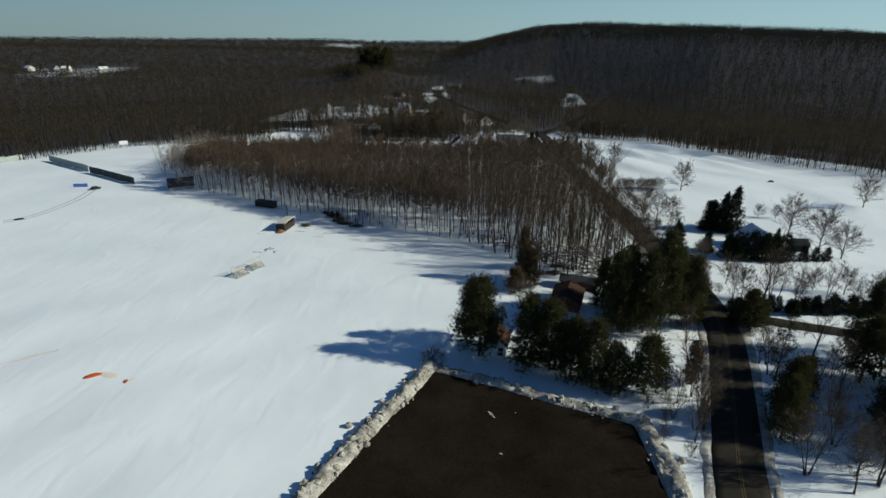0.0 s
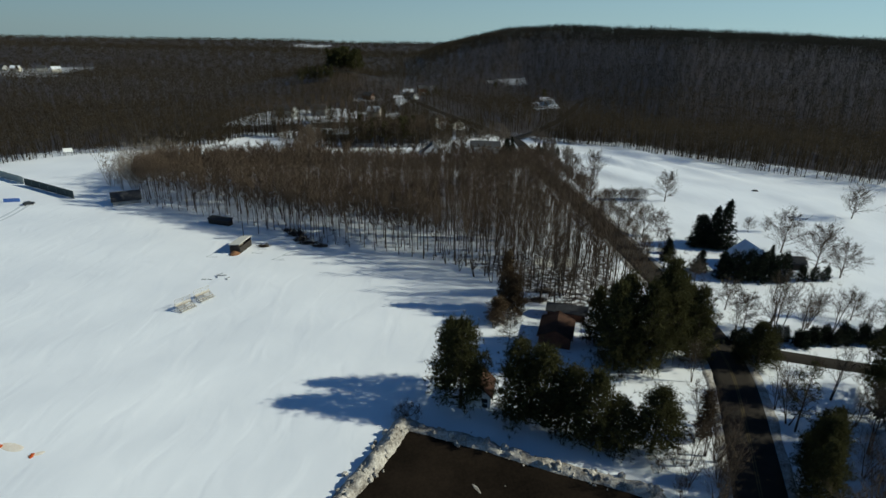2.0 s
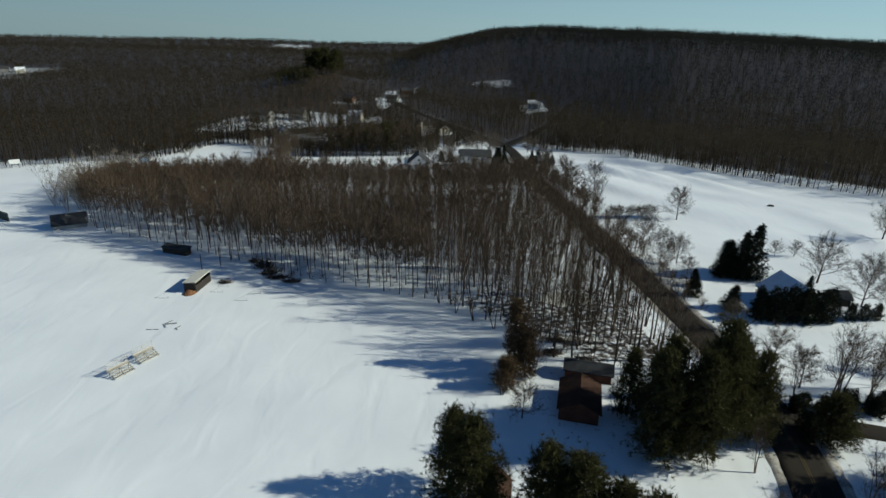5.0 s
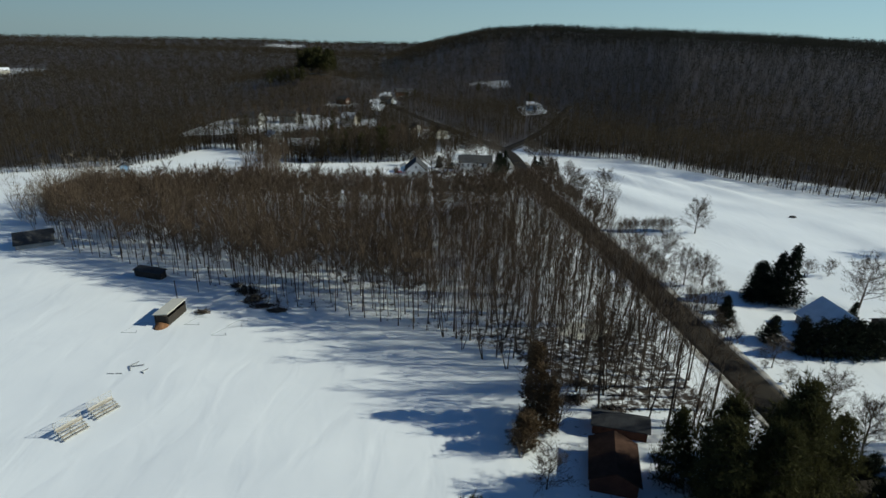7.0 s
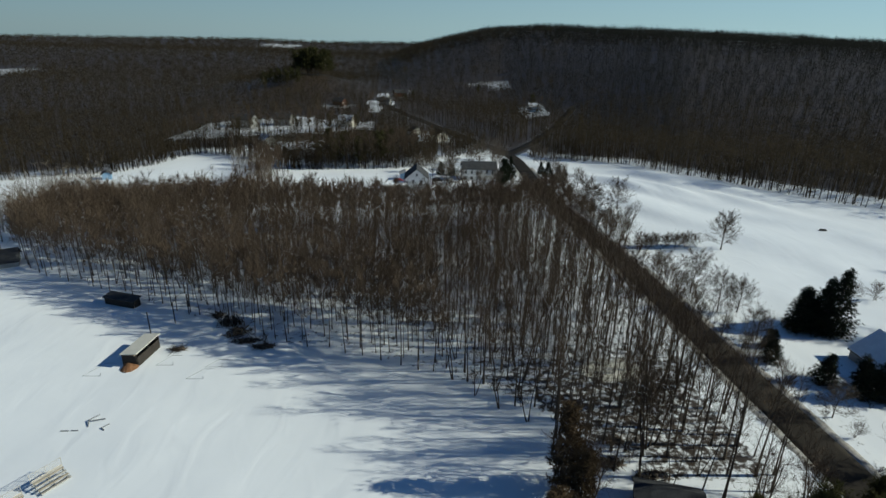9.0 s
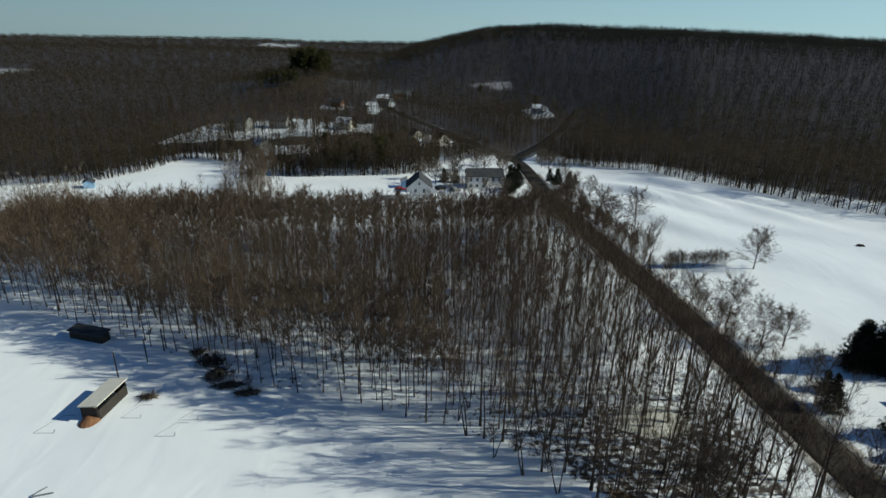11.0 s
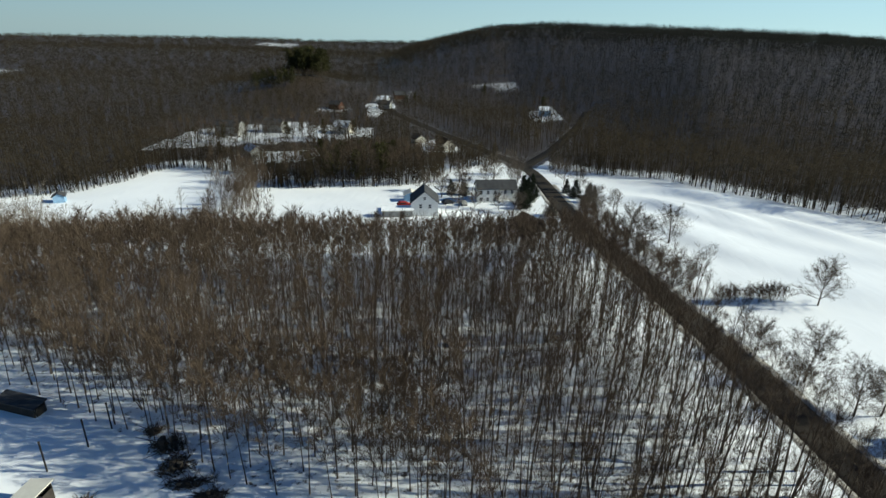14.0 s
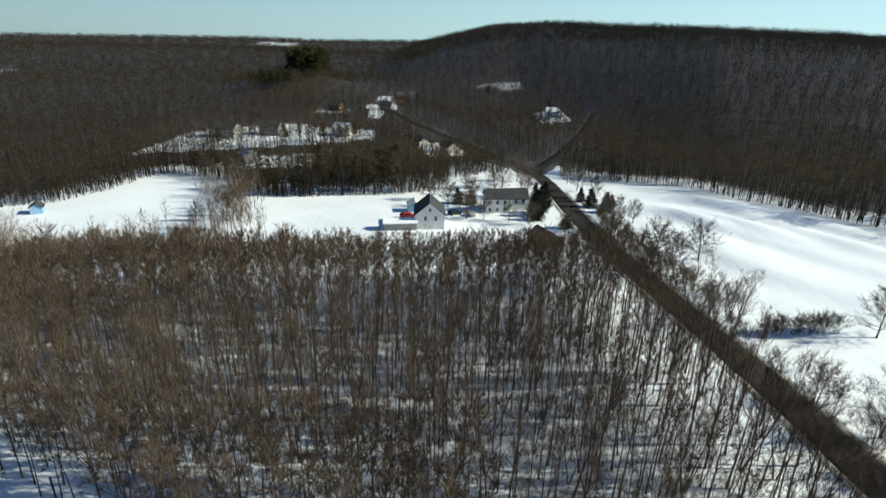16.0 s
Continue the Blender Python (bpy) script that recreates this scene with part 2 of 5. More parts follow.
# ---- the lie of the land ----
ROAD = [(16.8, -36), (25, 14.6), (35.8, 48.6), (43, 64), (47.9, 75), (52, 84.6), (54.1, 93), (55.3, 102), (55.9, 113), (55.9, 130), (56.2, 147), (56.5, 166), (56, 182), (55.2, 202), (55.8, 233.7), (58.5, 267.5), (62, 296.4), (64, 319.3),
        (63.1, 339.2), (57.6, 367.4), (50.3, 392.9), (37, 429), (16, 493.3), (4.9, 540.3)]
SPUR = [(63.9, 332.4), (72.2, 346.9), (96, 387.8), (125.9, 441.7), (146.9, 479.3)]
SIDE_ROAD = [(54.8, 95), (60.2, 91.7), (66.2, 89.2), (74.7, 86), (84.5, 82.5), (119.1, 77.5), (181.6, 67.6)]
OPEN = [(-570, -600), (-399, 180), (-174.7, 222.1), (-148.3, 267), (-117, 283), (-104, 289), (-95, 308), (-92, 324), (-86, 336), (-73, 330), (-60, 322), (-48, 305), (-41, 294), (-30.7, 292.1), (2.1, 293.3), (19.4, 299), (26.9, 319.8), (43.4, 330.7), (58.5, 340.9),
        (73.1, 326.6), (92.2, 310.4), (113.8, 301.7), (127.7, 262.3), (140.4, 241.4), (171.3, 204.3), (235.5, 137.6), (399, 40), (570, -600)]
MID = [(-89.5, 197.9), (-79.6, 180.4), (-55, 167.4), (-28.5, 151.2), (-19.5, 145.3), (-4.9, 139.8), (9.5, 132.1), (19.3, 125.2), (24.9, 117), (36.6, 108.3), (46.6, 108.5), (48.8, 146.2), (49, 206.1), (49, 220),
       (36, 217), (14, 215), (-10, 219), (-45, 225), (-75, 224), (-94, 214)]
CLEARINGS = [[(-120, 380), (-78, 392), (-34, 406), (-4, 418), (-4, 448), (-52, 470), (-108, 443)], [(-66, 340), (-30, 350), (-28, 384), (-62, 380)],
             [(50, 331), (73.1, 326.6), (80, 346), (70, 356), (58, 352)], [(108, 470), (128, 470), (130, 506), (110, 506)], [(-8, 500), (14, 504), (14, 552), (-10, 552)],
             [(-470, 640), (-400, 690), (-430, 870), (-560, 820)], [(-300, 1590), (-205, 1600), (-205, 1760), (-296, 1750)],
             [(-12, 548), (8, 552), (32, 590), (34, 622), (12, 616), (-4, 584)], [(-48, 512), (-20, 516), (-16, 546), (-44, 538)], [(84, 604), (126, 594), (130, 634), (88, 642)],
             [(-76, 346), (-46, 346), (-38, 376), (-70, 372)], [(22, 372), (44, 378), (34, 412), (18, 404)]]
LOT_POLY = [(0.4, 74.5), (27.6, 61), (27.5, 54.3), (27.3, 47.9), (25.1, 24.6), (13.2, -41.2), (-60.1, -44.9), (-29.5, 21.9), (-13, 48.6)]

RIDGE_AZ = [-70, -36, -24, -11, -5, 4, 12, 70]
RIDGE_EL = [-0.36, -0.38, -0.44, -0.40, -0.58, -0.46, -0.46, -0.45]
HILL_AZ = [-6, 0, 2, 4, 7.2, 10.3, 15, 20.5, 28, 37, 43, 60, 100]
HILL_Z = [-12, 4, 16, 29, 43, 55, 59.5, 56.5, 52.5, 48.5, 45, 38, 22]
FOOT_AZ = [-6, 12, 20, 28, 60]
FOOT_R = [440, 430, 330, 238, 232]
CREST_R = [960, 950, 860, 760, 740]


def height(x, y):
    """Height of the ground."""
    x, y = np.asarray(x, float), np.asarray(y, float)
    z = -0.045 * np.clip(y - 200, 0, 180)
    r = np.hypot(x, y - 40)
    az = np.degrees(np.arctan2(x, y - 40))
    ahead = ease(100, 60, np.abs(az))
    far = 49.5 + 1900 * np.tan(np.radians(np.interp(az, RIDGE_AZ, RIDGE_EL))) - 13
    rise = np.clip((r - 330) / 1570, 0, 1)
    lift = (far - z) * (0.75 * rise + 0.25 * rise * rise) * ahead
    waves = 4.0 * np.sin(r / 130 + az * 0.07) * ease(420, 800, r) * ease(1800, 1300, r) * ahead
    z = z + lift + waves - 90 * ease(1950, 3200, r)
    crest = np.interp(az, HILL_AZ, HILL_Z)
    foot, top = np.interp(az, FOOT_AZ, FOOT_R), np.interp(az, FOOT_AZ, CREST_R)
    hill = (crest + 8) * ease(foot, top, r) * ease(top + 760, top + 40, r)
    keep = np.maximum(z, -8 + hill)
    z = np.where(az > -6, z + (keep - z) * ease(250, 420, r), z)
    # knoll with tall pines
    z = z + 17 * np.exp(-((x + 72) / 60) ** 2 - ((y - 650) / 75) ** 2)
    # swells of the field beyond the road
    f = ease(64, 82, x) * ease(305, 270, y) * ease(120, 160, y) * ease(270, 190, x)
    u, v = 0.93 * x + 0.37 * y, 0.93 * y - 0.37 * x
    for wave, tall, shift in ((25.0, 1.8, 0.15), (13.0, 0.5, 0.6)):
        ph = u / wave + 0.38 * np.sin(v / 33 + shift) + 0.16 * np.sin(v / 12.5 + 1 + shift) + shift
        k = np.floor(ph)
        ph = ph - k
        saw = np.where(ph < 0.3, ease(0, 0.3, ph), 1 - ease(0.3, 1.0, ph))
        z = z + f * tall * saw * (0.3 + 0.7 * ease(190, 245, y)) * (0.55 + 0.45 * np.sin(v / 24 + 2.3 * k))
    for cx, cy, sx, sy, a in ((92, 256, 3.5, 13, 1.7), (104, 247, 4, 15, 1.8), (112, 262, 4, 13, 1.6), (120, 232, 4, 18, 1.3)):
        du, dv = 0.93 * (x - cx) + 0.37 * (y - cy), 0.93 * (y - cy) - 0.37 * (x - cx)
        z = z + a * np.exp(-(du / sx) ** 2 - (dv / sy) ** 2)
    # swells of the ball field
    g = ease(-12, -35, x) * ease(-140, -100, x) * ease(130, 90, y)
    z = z + g * 0.12 * np.sin((x - y) / 4.3 + 1.3 * np.sin((x + y) / 13))
    return z


def hz(x, y):
    return float(height(x, y))


def wooded(x, y):
    w = ~inside(x, y, OPEN)
    for c in CLEARINGS:
        w &= ~inside(x, y, c)
    w &= (near_line(x, y, ROAD) > np.where(y > 325, 7.0, 5.0)) & (near_line(x, y, SPUR) > 5.0)
    return w


def graded(lo, a, b, hi, step):
    """Grid lines: even from a to b, wider and wider outside."""
    mid = list(np.arange(a, b, step))
    up, s = [b], step
    while up[-1] < hi:
        s *= 1.07
        up.append(up[-1] + s)
    dn, s = [a], step
    while dn[-1] > lo:
        s *= 1.10
        dn.append(dn[-1] - s)
    return np.array(dn[:0:-1] + mid + up)


def build_ground():
    xs, ys = graded(-3600, -170, 200, 3600, 2.2), graded(-1500, -20, 340, 3600, 2.2)
    X, Y = np.meshgrid(xs, ys)
    Z = height(X, Y)
    nx, ny = len(xs), len(ys)
    verts = np.stack([X, Y, Z], axis=-1).reshape(-1, 3)
    i = (np.arange(ny - 1)[:, None] * nx + np.arange(nx - 1)[None, :]).ravel()
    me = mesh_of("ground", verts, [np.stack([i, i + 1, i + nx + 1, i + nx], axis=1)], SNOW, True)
    # fallen leaves, raised under the trees to put some of their shade in too
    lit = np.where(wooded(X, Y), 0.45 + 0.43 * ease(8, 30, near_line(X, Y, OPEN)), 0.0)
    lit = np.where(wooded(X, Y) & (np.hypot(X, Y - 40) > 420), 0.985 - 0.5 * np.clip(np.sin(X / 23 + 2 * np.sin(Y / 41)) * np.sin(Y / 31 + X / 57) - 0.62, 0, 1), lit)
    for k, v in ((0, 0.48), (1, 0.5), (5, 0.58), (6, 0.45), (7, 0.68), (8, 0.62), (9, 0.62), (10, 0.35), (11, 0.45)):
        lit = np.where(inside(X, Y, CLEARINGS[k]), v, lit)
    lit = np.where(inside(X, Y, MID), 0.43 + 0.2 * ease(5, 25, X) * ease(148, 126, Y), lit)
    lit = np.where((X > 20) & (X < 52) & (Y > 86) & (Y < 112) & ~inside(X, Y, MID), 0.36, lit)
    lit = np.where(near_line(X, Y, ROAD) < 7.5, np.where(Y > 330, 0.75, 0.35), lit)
    lit = np.where(near_line(X, Y, SPUR) < 6, 0.75, lit)
    at = me.attributes.new("litter_shade", "FLOAT", "POINT")
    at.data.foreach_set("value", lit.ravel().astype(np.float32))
    return tagged(new("ground", me), "snow-covered field and valley floor with wind ridges", "ground", kind="structure")


build_ground()


def smooth_line(line, step=2.0):
    """Points along a rounded polyline, with the direction at each."""
    pts = np.array(line, float)
    for _ in range(3):
        a = pts[:-1] * 0.75 + pts[1:] * 0.25
        b = pts[:-1] * 0.25 + pts[1:] * 0.75
        pts = np.concatenate([pts[:1], np.stack([a, b], axis=1).reshape(-1, 2), pts[-1:]])
    d = np.concatenate([[0], np.cumsum(np.hypot(*np.diff(pts, axis=0).T))])
    s = np.arange(0, d[-1], step)
    out = np.stack([np.interp(s, d, pts[:, 0]), np.interp(s, d, pts[:, 1])], axis=1)
    t = np.gradient(out, axis=0)
    t /= np.linalg.norm(t, axis=1, keepdims=True)
    return out, t


def strip(name, line, offsets, lifts, mat, rough=0.0, seed=1, step=2.0):
    """A strip along a line, with a cross-section of offsets (to the right) and lifts."""
    c, t = smooth_line(line, step)
    nrm = np.stack([t[:, 1], -t[:, 0]], axis=1)
    rng = np.random.default_rng(seed)
    off, lift = np.array(offsets, float), np.array(lifts, float)
    O = off[None, :] + (rng.normal(0, rough, (len(c), len(off))) if rough else 0)
    P = c[:, None, :] + nrm[:, None, :] * O[:, :, None]
    L = lift[None, :] * (1 + (rng.normal(0, 0.35, (len(c), len(off))) if rough else 0))
    Z = height(P[..., 0], P[..., 1]) + L
    verts = np.concatenate([P, Z[..., None]], axis=-1).reshape(-1, 3)
    k = len(off)
    i = (np.arange(len(c) - 1)[:, None] * k + np.arange(k - 1)[None, :]).ravel()
    return mesh_of(name, verts, [np.stack([i, i + 1, i + k + 1, i + k], axis=1)], mat, True)


HALF = 3.0
tagged(new("road", strip("road", ROAD, [-HALF - 0.2, -HALF, -2, 0, 2, HALF, HALF + 0.2], [-0.2, 0.10, 0.13, 0.15, 0.13, 0.10, -0.2], ASPHALT)),
       "cleared two-lane asphalt road between woods and snowy fields", "road", kind="structure")
tagged(new("road", strip("road", SPUR, [-3.0, -2.8, 0, 2.8, 3.0], [-0.2, 0.10, 0.13, 0.10, -0.2], ASPHALT)), "side road climbing into the woods", "road", kind="structure")
tagged(new("road", strip("road", SIDE_ROAD, [-1.9, -1.7, 0, 1.7, 1.9], [-0.2, 0.12, 0.16, 0.12, -0.2], ASPHALT)), "narrow dark side lane between snow verges", "road", kind="structure")
for o in (-0.14, 0.14):
    tagged(new("road_line", strip("road_line", ROAD[1:8], [o - 0.07, o + 0.07], [0.165, 0.165], PAINT_YELLOW, step=1.0)), "worn yellow centre line on the asphalt", "road line", kind="structure")
for line, side in ((ROAD[:7], 1), ([(55.6, 105)] + ROAD[8:17], 1), (ROAD[:17], -1)):
    w = [HALF + 0.0, HALF + 0.3, HALF + 0.7, HALF + 1.1, HALF + 1.6]
    h = [0.04, 0.14, 0.20, 0.12, -0.1]
    if side < 0:
        w, h = [-v for v in w[::-1]], h[::-1]
    tagged(new("verge", strip("verge", line, w, h, VERGE, 0.1, 3 + side)), "low gritty ploughed snow verge along the road", "snow bank", kind="structure")


def build_lot():
    bm = bmesh.new()
    vs = [bm.verts.new((x, y, 0)) for x, y in LOT_POLY]
    bm.faces.new(vs)
    bmesh.ops.triangulate(bm, faces=bm.faces[:])
    for _ in range(4):
        bmesh.ops.subdivide_edges(bm, edges=bm.edges[:], cuts=1, use_grid_fill=True)
    for v in bm.verts:
        v.co.z = hz(v.co.x, v.co.y) + 0.14
    tagged(new("pavement", bm_mesh("pavement", bm, LOT)), "dark wet cleared asphalt parking lot", "parking lot", kind="structure")


build_lot()


# ---- trees ----
def polyline(rng, p, d, length, n, bend, up):
    pts = [np.array(p, float)]
    d = np.array(d, float)
    for _ in range(n):
        d = d + rng.normal(0, bend, 3) + np.array([0, 0, up])
        d /= np.linalg.norm(d)
        pts.append(pts[-1] + d * length / n)
    return pts


def bare_tree(seed, h, r, first, limbs, reach, spread, twigs, stems=1, twig_len=0.8, twig_r=0.022, curl=0.12, subs=3, fine=False, rise=0.40, align=0.6, scatter=0.5):
    """Trunk, limbs and twigs of a leafless tree, as (verts, faces) of trunk, limbs, twigs."""
    rng = np.random.default_rng(seed)
    trunk, limb, twig = [], [], []

    def fill(pts, n, size, thick):
        for _ in range(n):
            f = rng.uniform(0.25, 1.0) * (len(pts) - 1)
            k = min(int(f), len(pts) - 2)
            b = pts[k] + (pts[k + 1] - pts[k]) * (f - k)
            axis = pts[k + 1] - pts[k]
            axis = axis / np.linalg.norm(axis)
            d = axis * align + rng.normal(0, scatter, 3) + np.array([0, 0, rise])
            d /= np.linalg.norm(d)
            twig.append((b, b + d * size * rng.uniform(0.5, 1.3), thick * rng.uniform(0.7, 1.2)))

    for s in range(stems):
        a = rng.uniform(0, 2 * math.pi)
        lean = 0.03 if stems == 1 else rng.uniform(0.10, 0.28)
        d0 = np.array([math.cos(a) * lean, math.sin(a) * lean, 1.0])
        hh = h * (1 if s == 0 else rng.uniform(0.7, 0.98))
        rr = r * (1 if stems == 1 else 0.7)
        pts = polyline(rng, (math.cos(a) * r * (stems > 1), math.sin(a) * r * (stems > 1), -0.4), d0, hh, 7, 0.02 if fine and stems == 1 else 0.035, 0.01)
        rad = [rr * 1.35] + [rr * (1 - 0.88 * (k / 7) ** 0.9) for k in range(1, 8)]
        for k in range(7):
            trunk.append((pts[k], pts[k + 1], rad[k], rad[k + 1]))
        for i in range(limbs):
            f = first + (0.97 - first) * (i + rng.uniform(0, 1)) / limbs
            g = f * 7
            k = min(int(g), 6)
            b = pts[k] + (pts[k + 1] - pts[k]) * (g - k)
            br = (rad[k] + (rad[k + 1] - rad[k]) * (g - k)) * (0.38 if r > 0.17 else 0.40)
            a = i * 2.4 + rng.uniform(-0.5, 0.5)
            tilt = radians(spread) * rng.uniform(0.75, 1.25) * (1.15 - 0.45 * f)
            d = np.array([math.cos(a) * math.sin(tilt), math.sin(a) * math.sin(tilt), math.cos(tilt)])
            env = reach * (1.0 - 0.55 * max(0.0, (f - first) / (1 - first)) ** 1.3) * rng.uniform(0.7, 1.15)
            lp = polyline(rng, b, d, env, 2, curl, 0.16)
            limb.append((lp[0], lp[1], br, br * 0.6))
            twig.append((lp[1], lp[2], br * 0.6))
            fill(lp, twigs, twig_len, twig_r)
            for j in range(subs):
                q = lp[j % 2] + (lp[1 + j % 2] - lp[j % 2]) * rng.uniform(0.3, 1)
                dd = d + rng.normal(0, 0.5, 3) + np.array([0, 0, 0.25])
                dd /= np.linalg.norm(dd)
                end = q + dd * env * rng.uniform(0.4, 0.7)
                twig.append((q, end, br * 0.36))
                fill([q, end], twigs, twig_len, twig_r)

    def arr(seq):
        return [np.array([s[k] for s in seq]) for k in range(len(seq[0]))]

    t = frusta(*arr(trunk), 4 if fine else 5)
    li = frusta(*arr(limb), 3)
    tw = (slivers if fine else spikes)(*arr(twig))
    return t, li, tw


def tree_thing(name, data, bark, twig_mat, label, category="tree", group=""):
    """A leafless tree as an Empty with a trunk and a crown."""
    t, li, tw = data
    root = tagged(new(name), label, category, group)
    part("trunk", mesh_of("trunk", t[0], [t[1]], bark, True), root)
    verts = np.concatenate([li[0], tw[0]])
    me = mesh_of("crown", verts, [li[1], tw[1] + len(li[0])], bark, False)
    me.materials.append(twig_mat)
    idx = np.concatenate([np.zeros(len(li[1]), np.int32), np.ones(len(tw[1]), np.int32)])
    me.polygons.foreach_set("material_index", idx)
    part("crown", me, root)
    return root


def joined(name, protos, places, mats, label, category, kind="stuff"):
    """Many trees in one mesh; places: rows of x, y, turn, scale, kind."""
    V, Q, T, n = [], [], [], 0
    for x, y, a, s, k in places:
        t, li, tw = protos[int(k)]
        c, sn = math.cos(a), math.sin(a)
        R = np.array([[c, -sn, 0], [sn, c, 0], [0, 0, 1.0]]) * s
        at = np.array([x, y, hz(x, y)])
        for v, f in (t, li):
            V.append(v @ R.T + at)
            Q.append(f + n)
            n += len(v)
        V.append(tw[0] @ R.T + at)
        T.append(tw[1] + n)
        n += len(tw[0])
    Q, T = np.concatenate(Q), np.concatenate(T)
    me = mesh_of(name, np.concatenate(V), [Q, T], mats[0])
    me.materials.append(mats[1])
    me.polygons.foreach_set("material_index", np.concatenate([np.zeros(len(Q), np.int32), np.ones(len(T), np.int32)]))
    return tagged(new(name, me), label, category, kind=kind)


def put(root, x, y, turn=0.0, s=1.0, sz=None, lean=0.0):
    m = pose(x, y, hz(x, y), lean, 0, turn) @ Matrix.Diagonal((s, s, sz or s, 1))
    return copy_thing(root, m)


def settle(root, x, y, turn=0.0, s=1.0, sz=None):
    root.matrix_basis = pose(x, y, hz(x, y), 0, 0, turn) @ Matrix.Diagonal((s, s, sz or s, 1))
    return root


def spread_over(rng, poly, gap, tries):
    """Points strewn over a polygon, no two nearer than gap."""
    xs, ys = [p[0] for p in poly], [p[1] for p in poly]
    cells, pts = {}, []
    for _ in range(tries):
        x, y = rng.uniform(min(xs), max(xs)), rng.uniform(min(ys), max(ys))
        if not bool(inside(x, y, poly)):
            continue
        c = (int(x // gap), int(y // gap))
        if any((x - u) ** 2 + (y - v) ** 2 < gap * gap for i in (-1, 0, 1) for j in (-1, 0, 1) for u, v in cells.get((c[0] + i, c[1] + j), ())):
            continue
        cells.setdefault(c, []).append((x, y))
        pts.append((x, y))
    return pts


# woodland between the field and the road
FOREST = [bare_tree(10 + k, 15.0 + 0.6 * (k % 3), 0.14 + 0.02 * (k % 3), 0.40, 13, 3.4, 38, 14, 1 if k % 5 else 2, 1.5, 0.0112, 0.10, 3, True, 0.85) for k in range(7)]
SLIM = [bare_tree(40 + k, 13.8 + 0.6 * k, 0.10, 0.42, 12, 3.7, 42, 14, 1, 1.5, 0.025, 0.12, 3, True, 0.7) for k in range(4)]
FRONT = [bare_tree(25 + k, 15.4 + 0.6 * (k % 3), 0.135 + 0.02 * (k % 3), 0.42, 11, 3.6, 40, 14, 1 if k % 5 else 2, 1.4, 0.0105, 0.12, 3, True, 0.75) for k in range(10)]
rng = np.random.default_rng(5)
woods_pts = spread_over(rng, MID, 2.2, 50000)
woods_pts.sort(key=lambda p: p[1] + 0.25 * p[0])
roots = [tree_thing("bare_tree", d, BARK, TWIGS, "tall slender leafless tree standing in snowy woodland", "tree", "woodland trees") for d in FRONT[:6] + FOREST[:4] + SLIM[:2]]
single, rest = [], []
for i, (x, y) in enumerate(woods_pts):
    if len(single) < 290 and -70 < x < 52 and y < 182:
        single.append((x, y))
    else:
        rest.append((x, y))
for i, (x, y) in enumerate(single):
    k = int(rng.integers(10, 12)) if x < 8 and y < 160 else int(rng.integers(0, 6)) if x > 4 and y < 165 else int(rng.integers(6, 10)) if rng.uniform(-60, 0) < x else int(rng.integers(10, 12))
    s = rng.uniform(0.84, 1.08) * (0.85 if x < -50 else 1.0)
    if i < len(roots):
        settle(roots[i], x, y, rng.uniform(0, 360), s)
    else:
        put(roots[k], x, y, rng.uniform(0, 360), s * rng.uniform(0.9, 1.1), s)
for i, (x, y) in enumerate([(18.6, 121), (21.5, 117.5), (22.6, 121.2), (24, 113.6), (26.8, 111), (29.5, 109.2), (31.8, 106.9), (34.6, 105.4), (37.6, 105.2), (41, 104.8), (44.2, 106), (15.4, 124.4), (12.2, 127.6), (17.6, 124.6), (27.8, 114.4), (20, 114.5), (22.4, 110.4)]):
    put(roots[i % 6], x, y, 77 * i, rng.uniform(0.95, 1.15), rng.uniform(0.85, 1.1))
edge = near_line(np.array([p[0] for p in rest]), np.array([p[1] for p in rest]), [(-89.5, 197.9), (-94, 214), (-45, 225), (-10, 219), (36, 217)])
rows = [(x, y, rng.uniform(0, 6.28), rng.uniform(0.78, 1.02) * (0.62 + 0.33 * min(e / 14, 1)), rng.integers(7, 11) if rng.uniform(183, 203) < y - 0.5 * min(x + 20, 0) else rng.integers(0, 7)) for (x, y), e in zip(rest, edge)]
joined("woodland", FOREST + SLIM, rows, (BARK, TWIGS), "dense leafless brown woodland standing in snow", "woods")

# pale scrub along the far and left edges of the wood
SCRUB = [bare_tree(60 + k, 7.2, 0.08, 0.12, 7, 2.6, 38, 5, 2, 0.9, 0.02, 0.12, 2, True) for k in range(4)]
rows = []
for line, n, w, s in (([(-92, 196), (-98, 214), (-100, 232), (-92, 246)], 105, 6, 1.45), ([(-96, 230), (-70, 232), (-42, 232)], 110, 6, 1.1), ([(-60, 245), (-44, 250), (-40, 264)], 40, 5, 0.9),
                      ([(-40, 230), (-8, 226), (46, 228)], 80, 5, 0.85), ([(-30, 240), (0, 240), (34, 238)], 34, 4, 0.5), ([(-59.3, 300.3), (-47.4, 287.5), (-40.4, 265.4)], 30, 5, 1.0)):
    c, _ = smooth_line(line, 1.0)
    for _ in range(n):
        p = c[rng.integers(0, len(c))] + rng.normal(0, w * 0.6, 2)
        rows.append((p[0], p[1], rng.uniform(0, 6.28), s * rng.uniform(0.6, 1.25), rng.integers(0, 4)))
joined("scrub", SCRUB, rows, (GREY_BARK, GREY_TWIGS), "pale grey leafless scrub along the edge of the wood", "scrub")


